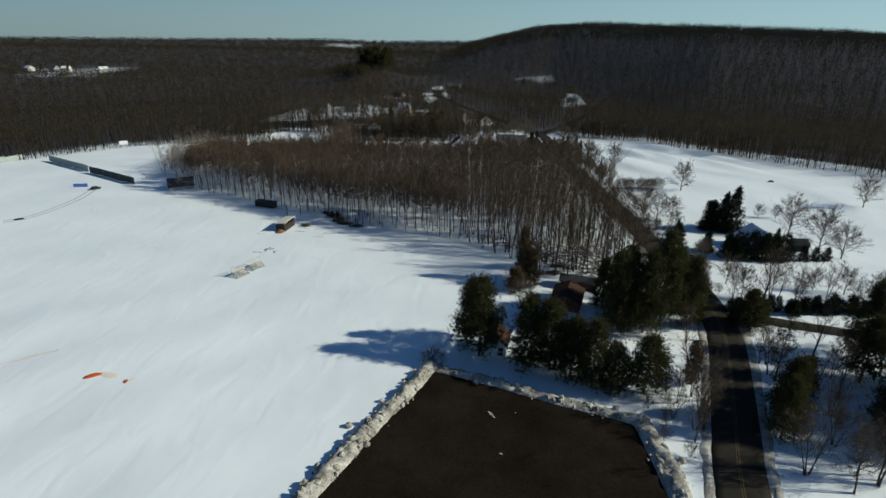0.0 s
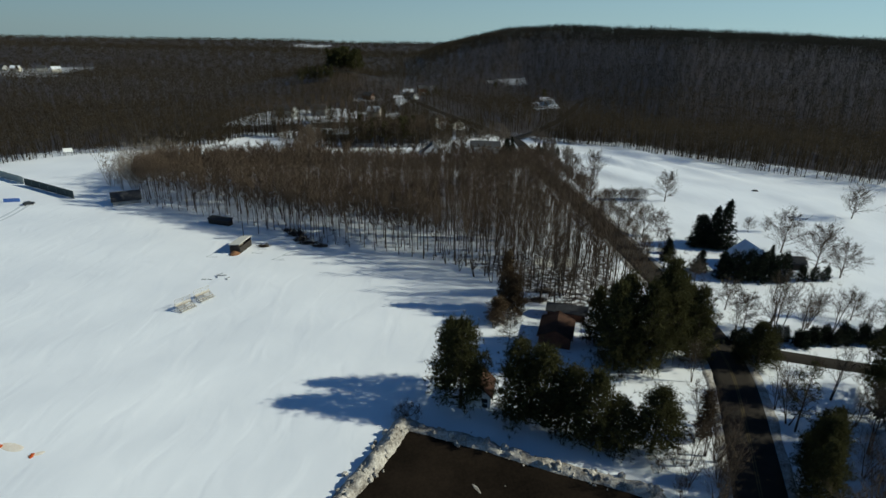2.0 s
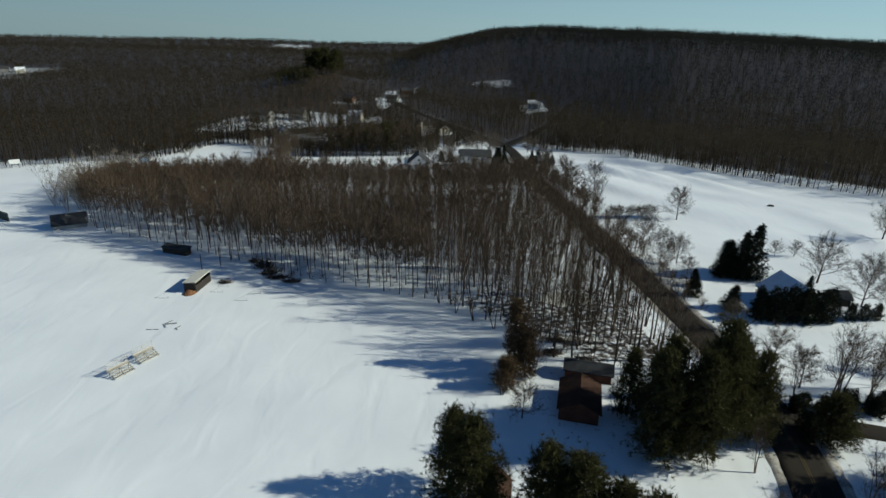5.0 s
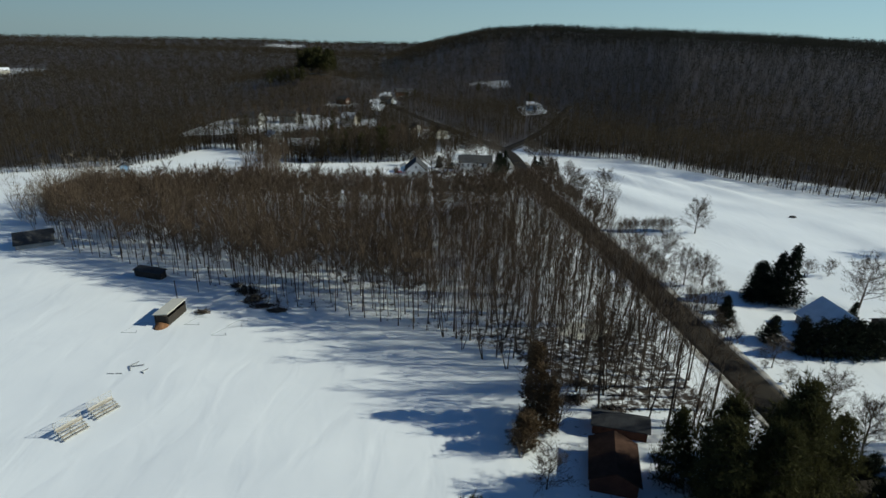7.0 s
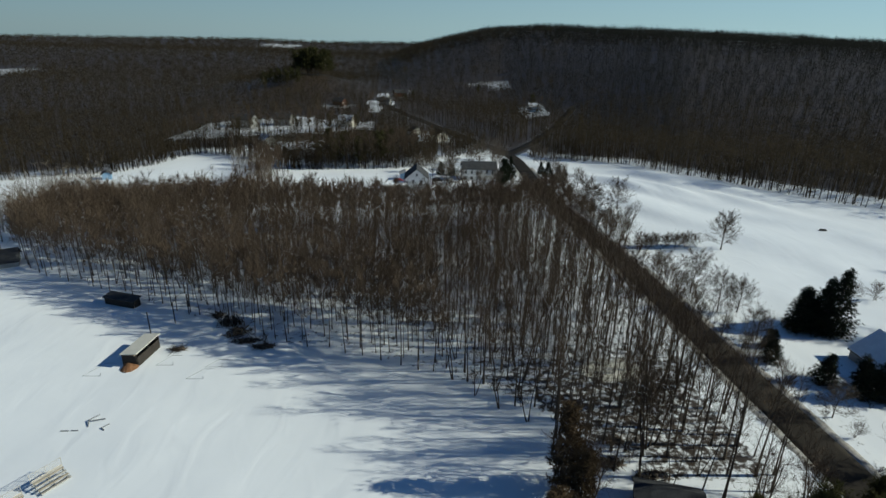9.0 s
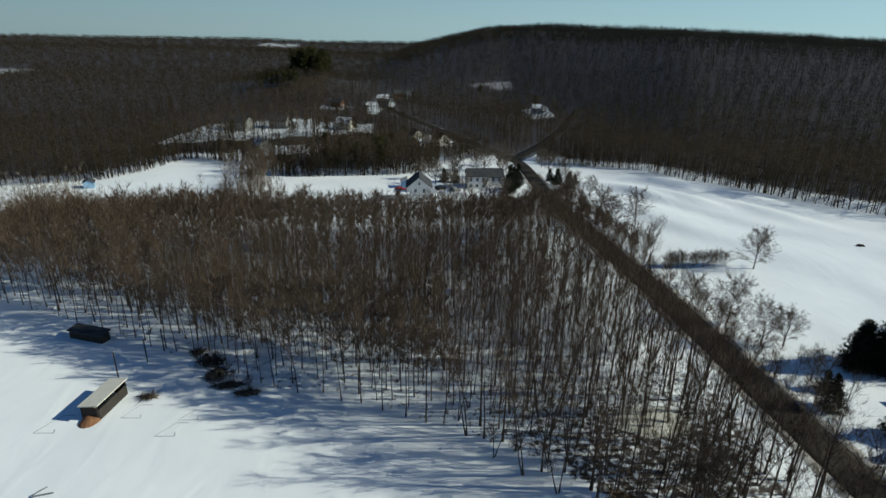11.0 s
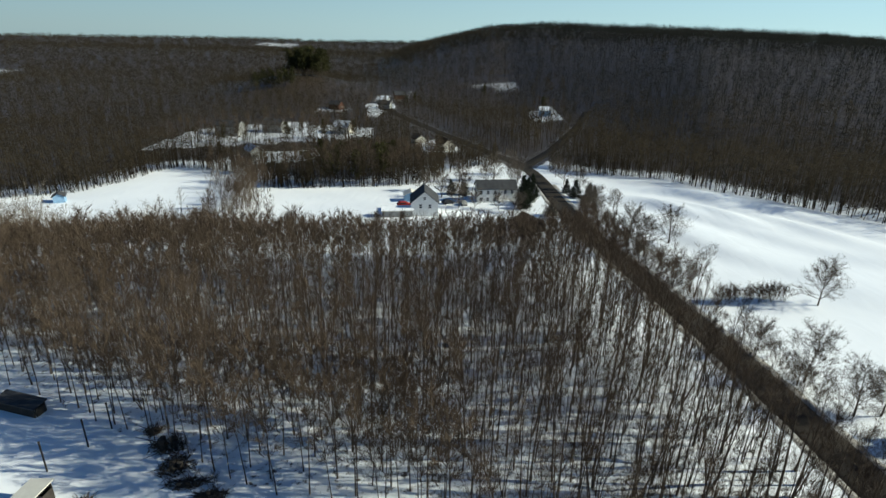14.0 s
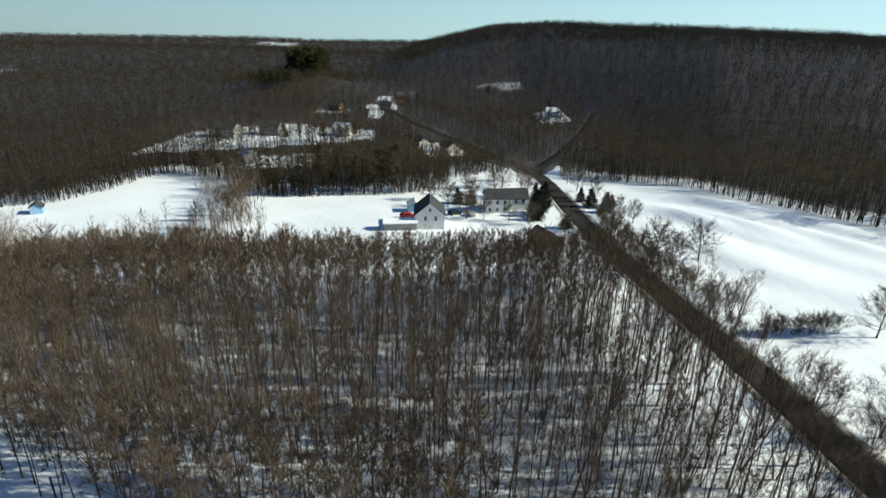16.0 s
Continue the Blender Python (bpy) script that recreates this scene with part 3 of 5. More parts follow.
# undergrowth on the woodland floor
SAPLING = [bare_tree(70 + k, 2.6, 0.03, 0.15, 4, 1.1, 40, 3, 2, 0.7, 0.016, 0.12, 2, True) for k in range(3)]
rows = [(x, y, rng.uniform(0, 6.28), rng.uniform(0.4, 0.9), rng.integers(0, 3)) for x, y in spread_over(rng, MID, 8.0, 3000)]
joined("undergrowth", SAPLING, rows, (BARK, TWIGS), "thin leafless undergrowth among the trunks", "scrub")

# belts of trees between the far fields, and trees strewn about the clearings
rows = []
for line, n, w, lo, hi in (([(-64, 322), (-50, 304), (-43, 290), (-44, 270), (-46, 252)], 80, 3.6, 0.45, 0.75), ([(-62, 250), (-44, 252), (-30, 246)], 26, 3.0, 0.35, 0.6)):
    c, _ = smooth_line(line, 1.0)
    for _ in range(n):
        p = c[rng.integers(0, len(c))] + rng.normal(0, w * 0.6, 2)
        rows.append((p[0], p[1], rng.uniform(0, 6.28), rng.uniform(lo, hi), rng.integers(0, 10)))
for poly, gap, lo, hi in (([(-36, 294), (4, 295), (20, 304), (26, 330), (-30, 334)], 4.0, 0.75, 1.0), (CLEARINGS[0], 6.5, 0.45, 0.8), (CLEARINGS[3], 6.5, 0.5, 0.8), (CLEARINGS[4], 7.5, 0.5, 0.8),
                          ([(-120, 380), (-78, 390), (-34, 402), (-4, 414), (-6, 424), (-36, 414), (-80, 402), (-118, 390)], 4.6, 0.5, 0.85)):
    rows += [(x, y, rng.uniform(0, 6.28), rng.uniform(lo, hi), rng.integers(6, 10)) for x, y in spread_over(rng, poly, gap, 3000)]
joined("tree_belts", FOREST + SLIM, rows, (BARK, TWIGS), "belts of leafless trees between the snowy fields and houses", "woods")

# far woods
def far_woods():
    rng = np.random.default_rng(11)
    r, P, S = 190.0, [], []
    while r < 1960:
        s = max(4.0, r * 0.0118)
        n = int(math.radians(132) * r / s)
        a = np.radians(-66) + (np.arange(n) + rng.uniform(0, 1, n)) * s / r
        rr = r + rng.uniform(-1.0, 1.0, n) * s
        P.append(np.stack([rr * np.sin(a), 40 + rr * np.cos(a)], axis=1))
        S.append(np.full(n, s))
        r += s * 0.9
    # a closer stand along the hill's crest
    a = rng.uniform(2, 66, 4200)
    rr = np.interp(a, FOOT_AZ, CREST_R) + rng.uniform(-150, 60, len(a))
    P.append(np.stack([rr * np.sin(np.radians(a)), 40 + rr * np.cos(np.radians(a))], axis=1))
    S.append(np.full(len(a), 8.0))
    # saplings and closer trees along the rim of the open land
    rim = np.array([p for p in OPEN if p[1] > 150])
    k = rng.integers(0, len(rim) - 1, 2600)
    q = rim[k] + (rim[k + 1] - rim[k]) * rng.uniform(0, 1, 2600)[:, None] + rng.normal(0, 6.5, (2600, 2))
    P.append(q)
    S.append(np.full(len(q), 3.4))
    P, S = np.concatenate(P), np.concatenate(S)
    rimmed = np.arange(len(P)) >= len(P) - 2600
    az = np.degrees(np.arctan2(P[:, 0], P[:, 1] - 40))
    behind = (az > 5) & (np.hypot(P[:, 0], P[:, 1] - 40) > np.interp(az, FOOT_AZ, CREST_R) + 130)
    ok = wooded(P[:, 0], P[:, 1]) & ~behind
    half_cleared = np.any([inside(P[:, 0], P[:, 1], CLEARINGS[k]) for k in (0, 1, 5, 6, 7, 8, 9, 10)], axis=0)
    ok |= half_cleared & (rng.uniform(0, 1, len(P)) < 0.3) & (near_line(P[:, 0], P[:, 1], ROAD) > 6)
    P, S, rimmed = P[ok], S[ok], rimmed[ok]
    D = np.hypot(P[:, 0], P[:, 1] - 40)
    base = np.concatenate([P, height(P[:, 0], P[:, 1])[:, None]], axis=1)
    patch = np.array([noise.noise(Vector((x / 60, y / 60, 3.0))) for x, y in P])
    H = rng.uniform(8.0, 13.0, len(P)) * (1 + 0.25 * patch)
    H = np.where(rimmed, H * rng.uniform(0.3, 1.0, len(P)), H)

    def trees(sel, k, name, tall, low, blade, stem=0.10, mat=WOODS, wide_blade=1.0):
        b, h, s, n = base[sel], H[sel] * tall, S[sel], int(sel.sum())
        up = np.array([[0, 0, 1.0]])
        top = b + up * h[:, None] * 0.95 + np.concatenate([rng.normal(0, 0.5, (n, 2)), np.zeros((n, 1))], axis=1)
        tv, tf = spikes(b - up * 0.4, top, stem + 0.006 * s)
        # crown: fine branches all through a rounded dome
        wide = np.maximum(0.20 * h, 0.52 * s) * rng.uniform(0.8, 1.2, n)
        mid, half = b[:, 2] + h * (1 + low) / 2, h * (1 - low) / 2
        p, q, w = [], [], []
        for i in range(k):
            d = rng.normal(0, 1, (n, 3))
            d /= np.linalg.norm(d, axis=1, keepdims=True)
            u = rng.uniform(0.15, 1.0, n) ** 0.5
            st = np.stack([b[:, 0] + d[:, 0] * u * wide, b[:, 1] + d[:, 1] * u * wide, mid + d[:, 2] * u * half], axis=1)
            ln = blade * rng.uniform(0.5, 1.2, n) * (1 + 0.05 * s)
            e = d * np.array([[0.8, 0.8, 0.35]]) + rng.normal(0, 0.45, (n, 3)) + up * 0.35
            p.append(st - e * ln[:, None] * 0.5)
            q.append(st + e * ln[:, None] * 0.5)
            w.append(wide_blade * (0.03 + 0.0125 * s) * rng.uniform(0.7, 1.3, n))
        v, f = slivers(np.concatenate(p), np.concatenate(q), np.concatenate(w))
        tagged(new(name, mesh_of(name, np.concatenate([tv, v]), [tf, f + len(tv)], mat)), "bare brown woods covering the hills and valley sides", "woods", kind="stuff")

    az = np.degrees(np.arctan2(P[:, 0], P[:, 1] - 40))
    # trees of the right hill, which take the shade-darkened colours
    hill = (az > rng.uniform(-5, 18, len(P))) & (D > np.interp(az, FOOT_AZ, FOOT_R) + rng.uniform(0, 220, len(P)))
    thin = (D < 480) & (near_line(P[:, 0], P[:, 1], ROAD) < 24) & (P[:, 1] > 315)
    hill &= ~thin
    near = ~hill & ~thin & (D < 420)
    trees(near & (P[:, 0] <= 60), 34, "valley_woods", 1.25, 0.42, 1.3, 0.12)
    trees(near & (P[:, 0] > 60), 40, "valley_woods", 1.45, 0.46, 1.5, 0.15)
    trees(thin, 34, "roadside_woods", 1.15, 0.4, 1.4, 0.14)
    trees(~hill & ~thin & (D >= 420) & (D < 800), 34, "hillside_woods", 1.0, 0.1, 1.5, 0.10, WOODS, 1.1)
    trees(~hill & (D >= 800), 36, "distant_woods", 0.85, -0.1, 1.8, 0.10, WOODS, 1.3)
    trees(hill & (D < 700), 28, "hill_woods", 1.1, 0.1, 1.6, 0.13, SHADED_WOODS, 1.1)
    trees(hill & (D >= 700), 30, "hilltop_woods", 0.9, -0.1, 1.7, 0.12, SHADED_WOODS, 1.35)


far_woods()


# ---- evergreens ----
def conifer(seed, h, r, base, width, whorls, per, tufts, droop, tuft, needle_w, point=1.0, blades=6, vary=0.4, core=0):
    """An evergreen: trunk, and limbs with needle tufts."""
    rng = np.random.default_rng(seed)
    limb, nd = [], []
    pts = polyline(rng, (0, 0, -0.4), (0, 0, 1), h * 0.98, 6, 0.015, 0.02)
    trunk = [(pts[k], pts[k + 1], r * (1 - k / 6.6), r * (1 - (k + 1) / 6.6)) for k in range(6)]
    for i in range(whorls):
        f = base + (0.985 - base) * (i + 0.5) / whorls
        g = f * 6
        k = min(int(g), 5)
        b0 = pts[k] + (pts[k + 1] - pts[k]) * (g - k)
        u = (f - base) / (1 - base)
        env = width * ((1 - u) ** point * 0.95 + 0.06) * (0.75 + 0.25 * min(1, u * 5))
        for j in range(per):
            a = rng.uniform(0, 2 * math.pi)
            L = env * rng.uniform(1 - vary, 1 + vary * 0.5)
            d = np.array([math.cos(a), math.sin(a), droop + 0.75 * u * u + rng.normal(0, 0.12)])
            d /= np.linalg.norm(d)
            b = b0 + np.array([0, 0, rng.uniform(-0.3, 0.3)])
            lp = polyline(rng, b, d, L, 3, 0.08, 0.05)
            for m in range(3):
                limb.append((lp[m], lp[m + 1], 0.05 * (1 - 0.3 * m), 0.05 * (0.7 - 0.3 * m)))
            n = max(3, int(tufts * L / width))
            for _ in range(n):
                q = rng.uniform(0.25, 1.02) ** 0.7 * 3
                m = min(int(q), 2)
                c = lp[m] + (lp[m + 1] - lp[m]) * (q - m) + rng.normal(0, 0.26 * tuft / 0.5, 3)
                for _ in range(blades):
                    dd = d * 0.5 + rng.normal(0, 0.6, 3) + np.array([0, 0, 0.25])
                    dd /= np.linalg.norm(dd)
                    nd.append((c, c + dd * tuft * rng.uniform(0.6, 1.2), needle_w))
        # shaded inner foliage round the trunk
        for _ in range(core):
            a, q = rng.uniform(0, 2 * math.pi), env * 0.72 * rng.uniform(0.1, 1) ** 0.5
            c = b0 + np.array([math.cos(a) * q, math.sin(a) * q, droop * q + rng.normal(0, 0.35)])
            dd = rng.normal(0, 1, 3)
            nd.append((c, c + dd / np.linalg.norm(dd) * tuft * 1.5, 0.11))

    def arr(seq):
        return [np.array([s[k] for s in seq]) for k in range(len(seq[0]))]

    return frusta(*arr(trunk), 6), frusta(*arr(limb), 3), slivers(*arr(nd))


PINES = [tree_thing("pine_tree", conifer(80 + k, 14, 0.24, 0.17 if k == 0 else 0.08, 4.9, 21, 8, 19, 0.10, 0.66, 0.027, 0.55, 10, 0.24, 60), BARK, NEEDLES, "tall dark green pine with a ragged crown beside the lot", "tree", "evergreen trees") for k in range(3)]
for ob, (x, y, s, a) in zip(PINES, [(7.7, 78.6, 1.06, 10), (15.6, 75.4, 0.94, 80), (24.1, 70, 0.84, 150)]):
    settle(ob, x, y, a, s)
for k, (x, y, s, w) in enumerate([(6.6, 83.6, 0.82, 0.7), (47.5, 89.3, 1.05, 0.85), (48.4, 94.6, 1.0, 0.8), (71, 77, 1.0, 1.0), (73, 66, 1.1, 1.1), (54.6, 67.2, 0.62, 0.6), (18.6, 74.4, 0.86, 0.98), (21.4, 72.4, 0.82, 0.98), (27, 69.4, 0.7, 0.9), (31.5, 68.4, 0.69, 0.85), (33.4, 87.2, 1.22, 1.0), (37.6, 86.2, 1.38, 1.1), (41.6, 88.6, 1.28, 1.05), (36.2, 92.8, 1.15, 1.0), (32.8, 95.4, 0.95, 0.75), (45.2, 92.6, 0.95, 0.75), (48.6, 97.6, 0.75, 0.6), (46.3, 58.4, 0.85, 0.75), (48.6, 61.5, 0.72, 0.7), (57.8, 88, 0.62, 0.9),
                                  (62, 60, 0.9, 0.9), (68, 63, 1.0, 1.0), (61, 55, 0.85, 0.8), (74, 58, 1.0, 1.0), (66, 71, 0.8, 0.8), (80, 65, 1.1, 1.0), (76, 70, 0.9, 0.9)]):
    put(PINES[k % 3], x, y, 47 * k, w, s)
SPRUCES = [tree_thing("spruce_tree", conifer(90 + k, 10, 0.2, 0.03, 3.0, 24, 9, 12, -0.10, 0.45, 0.042, 1.0, 8, 0.2, 24), BARK, SPRUCE, "dense dark conical spruce standing in the snow", "tree", "evergreen trees") for k in range(2)]
settle(SPRUCES[0], 78.2, 141.2, 0, 1.2, 1.12)
settle(SPRUCES[1], 75.2, 142.2, 60, 1.15, 0.86)
for k, (x, y, s, w) in enumerate([(80.7, 141.0, 1.14, 1.2), (77.2, 143.4, 0.98, 1.2), (63.0, 132.6, 0.55, 0.6), (67.6, 126.4, 0.62, 0.8), (88.8, 132.6, 0.36, 0.4), (65.7, 137.1, 0.42, 0.55), (52.8, 67.1, 0.62, 0.7), (65.6, 280.1, 0.62, 0.62), (72.5, 270.6, 0.42, 0.5),
                                  (45.3, 263.5, 0.75, 1.0), (47.4, 267.2, 0.8, 0.9), (44.5, 259, 0.6, 0.9), (51, 272, 0.8, 0.8), (50.5, 250, 0.5, 0.8), (48.5, 276, 0.7, 0.8), (66.5, 273, 0.75, 0.9), (68.6, 266, 0.6, 0.8), (28, 279, 0.6, 0.8), (24, 281, 0.5, 0.7)]):
    put(SPRUCES[k % 2], x, y, 71 * k, w, s)
HEDGE = tree_thing("evergreen_shrub", conifer(97, 4.9, 0.09, 0.02, 2.3, 12, 7, 9, 0.15, 0.5, 0.042, 0.45, 8, 0.3, 20), BARK, SPRUCE, "dark rounded evergreen shrub screening the house", "shrub", "evergreen shrubs")
settle(HEDGE, 70.7, 121.8)
for k, (x, y, s) in enumerate([(73.2, 121.3, 1.0), (75.9, 121.1, 1.05), (78.4, 120.8, 1.0), (81, 120.4, 0.9), (83.4, 120.6, 0.95), (72.1, 124.2, 0.8), (88.2, 120.2, 0.55), (91, 120.2, 0.5), (93.7, 120.3, 0.5),
                               (69.1, 93, 0.6), (71.6, 93.8, 0.65), (74.3, 94.5, 0.6), (77.6, 94.2, 0.7), (81.1, 93.9, 0.7), (85.1, 93.9, 0.6), (59.8, 89.5, 0.8), (56.2, 90.6, 0.6)]):
    put(HEDGE, x, y, 53 * k, s * (1.25 if y > 110 else 1.2), s * (1.4 if y > 110 else 1.1))
for k in range(26):
    put(HEDGE, 58 + 1.75 * k + rng.uniform(-0.4, 0.4), 94.6 + 0.9 * math.sin(k * 1.7) - 0.06 * k, 41 * k, rng.uniform(0.5, 0.75), rng.uniform(0.45, 0.7))
SPARSE = tree_thing("pine_tree", conifer(150, 11.5, 0.17, 0.22, 3.4, 15, 4, 9, 0.22, 0.5, 0.04, 0.7, 6, 0.35), BARK, NEEDLES, "open-branched pine with a leaning top beside the road", "tree", "evergreen trees")
settle(SPARSE, 53.1, 71.5, 20, 1.0)
# dark evergreen grove beyond the far field
GROVE = [conifer(120 + k, 13, 0.2, 0.25, 2.8, 9, 4, 6, 0.2, 1.1, 0.22, 0.6) for k in range(2)]
rows = [(x, y, rng.uniform(0, 6.28), rng.uniform(0.8, 1.2), rng.integers(0, 2)) for x, y in spread_over(rng, [(-29.8, 297.3), (-0.6, 297.3), (6.7, 313), (3.1, 329.3), (-24.3, 324.2)], 8.0, 900)]
rows += [(x, y, rng.uniform(0, 6.28), rng.uniform(1.5, 2.05), rng.integers(0, 2)) for x, y in spread_over(rng, [(-82, 640), (-52, 636), (-46, 662), (-60, 676), (-80, 668)], 5.5, 400)]
rows += [(x, y, rng.uniform(0, 6.28), rng.uniform(0.8, 1.2), rng.integers(0, 2)) for x, y in spread_over(rng, [(-104, 588), (-70, 590), (-74, 606), (-100, 604)], 5.0, 200)]
rows += [(x, y, rng.uniform(0, 6.28), rng.uniform(0.6, 0.9), rng.integers(0, 2)) for x, y in [(23.1, 557), (30.4, 564.9), (120, 500.1), (122.8, 505.8), (-83.1, 401.2), (-51.6, 412.1), (-31.8, 414.7), (90.7, 579.4), (-15.2, 426.1), (-515, 770), (-480, 768), (-450, 790), (-535, 772), (-500, 790)]]
joined("evergreen_grove", GROVE, rows, (BARK, NEEDLES), "dark evergreen groves among the brown woods", "woods")

# lone leafless trees in the open
LONE = [tree_thing("bare_tree", bare_tree(200 + k, 8.6, 0.20, 0.17, 28, 5.0, 64, 17, 1, 0.9, 0.020, 0.16, 8, True, 0.2, 0.4, 0.7), BARK, LONE_TWIGS, "round-crowned leafless tree alone in the snowy field", "tree", "field trees") for k in range(3)]
settle(LONE[0], 85, 182.7, 0, 1.0)
settle(LONE[1], 94.6, 137.2, 40, 1.1)
settle(LONE[2], 133.9, 163, 100, 1.0)
for k, (x, y, s) in enumerate([(95.1, 125.4, 1.15), (98.2, 121.5, 0.8), (63.1, 107.1, 0.66), (62.7, 100, 0.7), (62.3, 118.2, 0.55), (73.8, 221.3, 1.0), (68.1, 149.8, 0.72), (64.2, 150.2, 0.8), (63.3, 158.7, 0.95), (65.2, 139.5, 0.6), (17.9, 95.9, 0.55), (95.3, 152.7, 0.42), (100.4, 152.7, 0.42),
                               (62.2, 245.2, 1.0), (61.3, 219.2, 1.1), (62.5, 212.1, 1.05), (60.3, 166.3, 0.62), (61.3, 157.7, 0.5), (27.1, 274.7, 0.95), (70.8, 309.1, 0.8), (71.9, 253.1, 0.7), (85.3, 102, 0.6), (89.7, 99, 0.55), (79.9, 103.9, 0.5), (51.6, 51.7, 0.75), (24, 262, 0.8), (20, 276, 0.9), (15, 286, 0.8), (48, 287, 0.9), (52, 298, 1.0), (38, 290, 1.0), (44, 304, 1.0), (30, 302, 0.9), (49, 246, 0.7), (52, 314, 1.0), (70, 296, 0.9), (72, 284, 0.8), (29, 261, 0.6), (36, 258, 0.6), (41, 254, 0.7)]):
    put(LONE[k % 3], x, y, 67 * k, s)
TALL = [tree_thing("bare_tree", bare_tree(230 + k, 12.0, 0.20, 0.25, 11, 4.0, 40, 8, 2 + k, 1.2, 0.018, 0.16, 5, True), BARK, TWIGS, "tall leafless tree with several dark leaning stems", "tree", "roadside trees") for k in range(2)]
settle(TALL[0], 63.9, 95.4, 30, 1.05)
settle(TALL[1], 45.7, 52, 10, 0.95)
for k, (x, y, s) in enumerate([(69.5, 99.2, 0.75), (74.7, 99.5, 0.7), (59.5, 96.8, 0.7), (59.9, 193.4, 0.95), (61.6, 188.2, 0.9), (62.7, 191.4, 0.85), (44.5, 83.3, 0.55), (19.9, 109, 1.0), (22.1, 106.4, 0.8), (32.8, 114.6, 1.1), (53.4, 76.2, 0.55), (57.8, 69.2, 0.6), (62.3, 72.3, 0.6),
                               (40.7, 73.3, 0.7), (38.2, 67.3, 0.65), (35.6, 60.2, 0.55), (57.7, 132.3, 0.5), (16.1, 101.3, 0.45), (53, 50, 0.9), (57, 53.5, 0.8), (60, 67, 0.8), (53, 73, 0.7), (63, 78, 0.75), (58, 80, 0.6), (49.6, 49, 0.7), (52.4, 57, 0.8), (62, 50, 0.9), (56, 63, 0.7), (43, 99, 0.9), (46.5, 103.5, 0.85), (48, 95, 0.7), (40.5, 103, 0.9), (67, 97, 0.9), (71.5, 96.6, 0.8), (78, 97.5, 0.75), (84, 96.8, 0.6), (66, 56, 0.9), (33.5, 62.5, 0.5), (35.5, 66, 0.55), (37.8, 63.6, 0.5), (36.6, 59.8, 0.75), (39.2, 66.4, 0.7), (37.2, 62.4, 0.65), (41.4, 71.4, 0.6), (34.4, 57.6, 0.5)]):
    put(TALL[k % 2], x, y, 83 * k, s)
RUST = tree_thing("cedar_tree", conifer(140, 12.5, 0.2, 0.05, 2.3, 18, 6, 10, 0.5, 0.7, 0.030, 0.35, 14, 0.3, 22), BARK, RUST_TWIGS, "narrow rusty brown cedar at the edge of the field", "tree", "evergreen trees")
settle(RUST, 19.6, 108.8, 0, 1.0)
put(RUST, 17, 103.3, 80, 1.0, 0.45)
put(RUST, 39.5, 70.8, 30, 0.6, 0.62)
put(RUST, 20.6, 105.8, 140, 0.9, 0.7)
BRUSH = [tree_thing("brush", bare_tree(260 + k, 3.0, 0.04, 0.05, 6, 1.8, 45, 12, 4, 0.75, 0.011, 0.12, 2, True), BARK, TWIGS, "low tangled leafless brush in the snow", "shrub", "roadside brush") for k in range(2)]
settle(BRUSH[0], 66.9, 185.3)
settle(BRUSH[1], 64.2, 184.2)
spots = [(65.5 + 1.0 * k, 185.4 + 0.7 * math.sin(2.1 * k), 1.15) for k in range(15)] + [(61.5 + 0.05 * max(0, y - 210) + rng.uniform(-0.8, 2.5), y, rng.uniform(0.5, 1.1)) for y in range(114, 268, 4)]
spots += [(60.8 + 0.05 * max(0, y - 210) + rng.uniform(-0.5, 4.5), y, rng.uniform(0.8, 1.5)) for y in range(194, 264, 2)]
spots += [(30.6, 58, 0.8), (32, 61, 0.9), (33.6, 66, 1.0), (31, 64.8, 0.8), (34.8, 69, 0.9), (32.6, 55, 0.8)]
spots += [(12.3, 130.3, 0.8), (15, 128.4, 0.9), (18.4, 124.2, 0.8), (25.8, 118, 0.7), (29.4, 112.1, 0.8), (59.1, 101.8, 0.7), (58.8, 106.8, 0.6), (34.5, 70.7, 0.7), (36.4, 74.7, 0.8), (-27.5, 153.3, 0.6), (-21.3, 145.3, 0.6), (-24, 147.4, 0.6), (53.2, 64.9, 0.8), (55.8, 61.1, 0.9), (57.2, 54.7, 0.9), (66.1, 84.5, 0.9), (70.6, 81.6, 0.9), (59.8, 79.3, 0.7)]
spots += [(-1.2, 76.4, 0.8), (0.2, 77.0, 0.9), (1.4, 76.2, 0.7), (-0.4, 75.4, 0.6)]
spots += [(1.5 + 1.5 * k, 245.2 - 0.05 * k, 0.42) for k in range(25)]
for k, (x, y, s) in enumerate(spots):
    put(BRUSH[k % 2], x, y, 37 * k, s)


# ---- buildings ----
WHITE_WALL = grainy("white_clapboard", (0.62, 0.62, 0.60), (0.80, 0.80, 0.78), 1.2, 12, 0.7, 0.3)
CREAM_WALL = grainy("cream_clapboard", (0.50, 0.47, 0.40), (0.66, 0.63, 0.55), 1.2, 12, 0.75, 0.3)
BROWN_WALL = grainy("brown_boards", (0.06, 0.028, 0.02), (0.14, 0.07, 0.048), 1.0, 14, 0.85, 0.4)
GREY_WALL = grainy("grey_boards", (0.20, 0.20, 0.19), (0.36, 0.36, 0.35), 1.0, 14, 0.85, 0.4)
BLUE_WALL = grainy("blue_boards", (0.16, 0.28, 0.42), (0.30, 0.44, 0.60), 1.0, 14, 0.75, 0.3)
DARK_ROOF = grainy("dark_shingles", (0.030, 0.031, 0.034), (0.075, 0.076, 0.08), 0.8, 9, 0.9, 0.6)
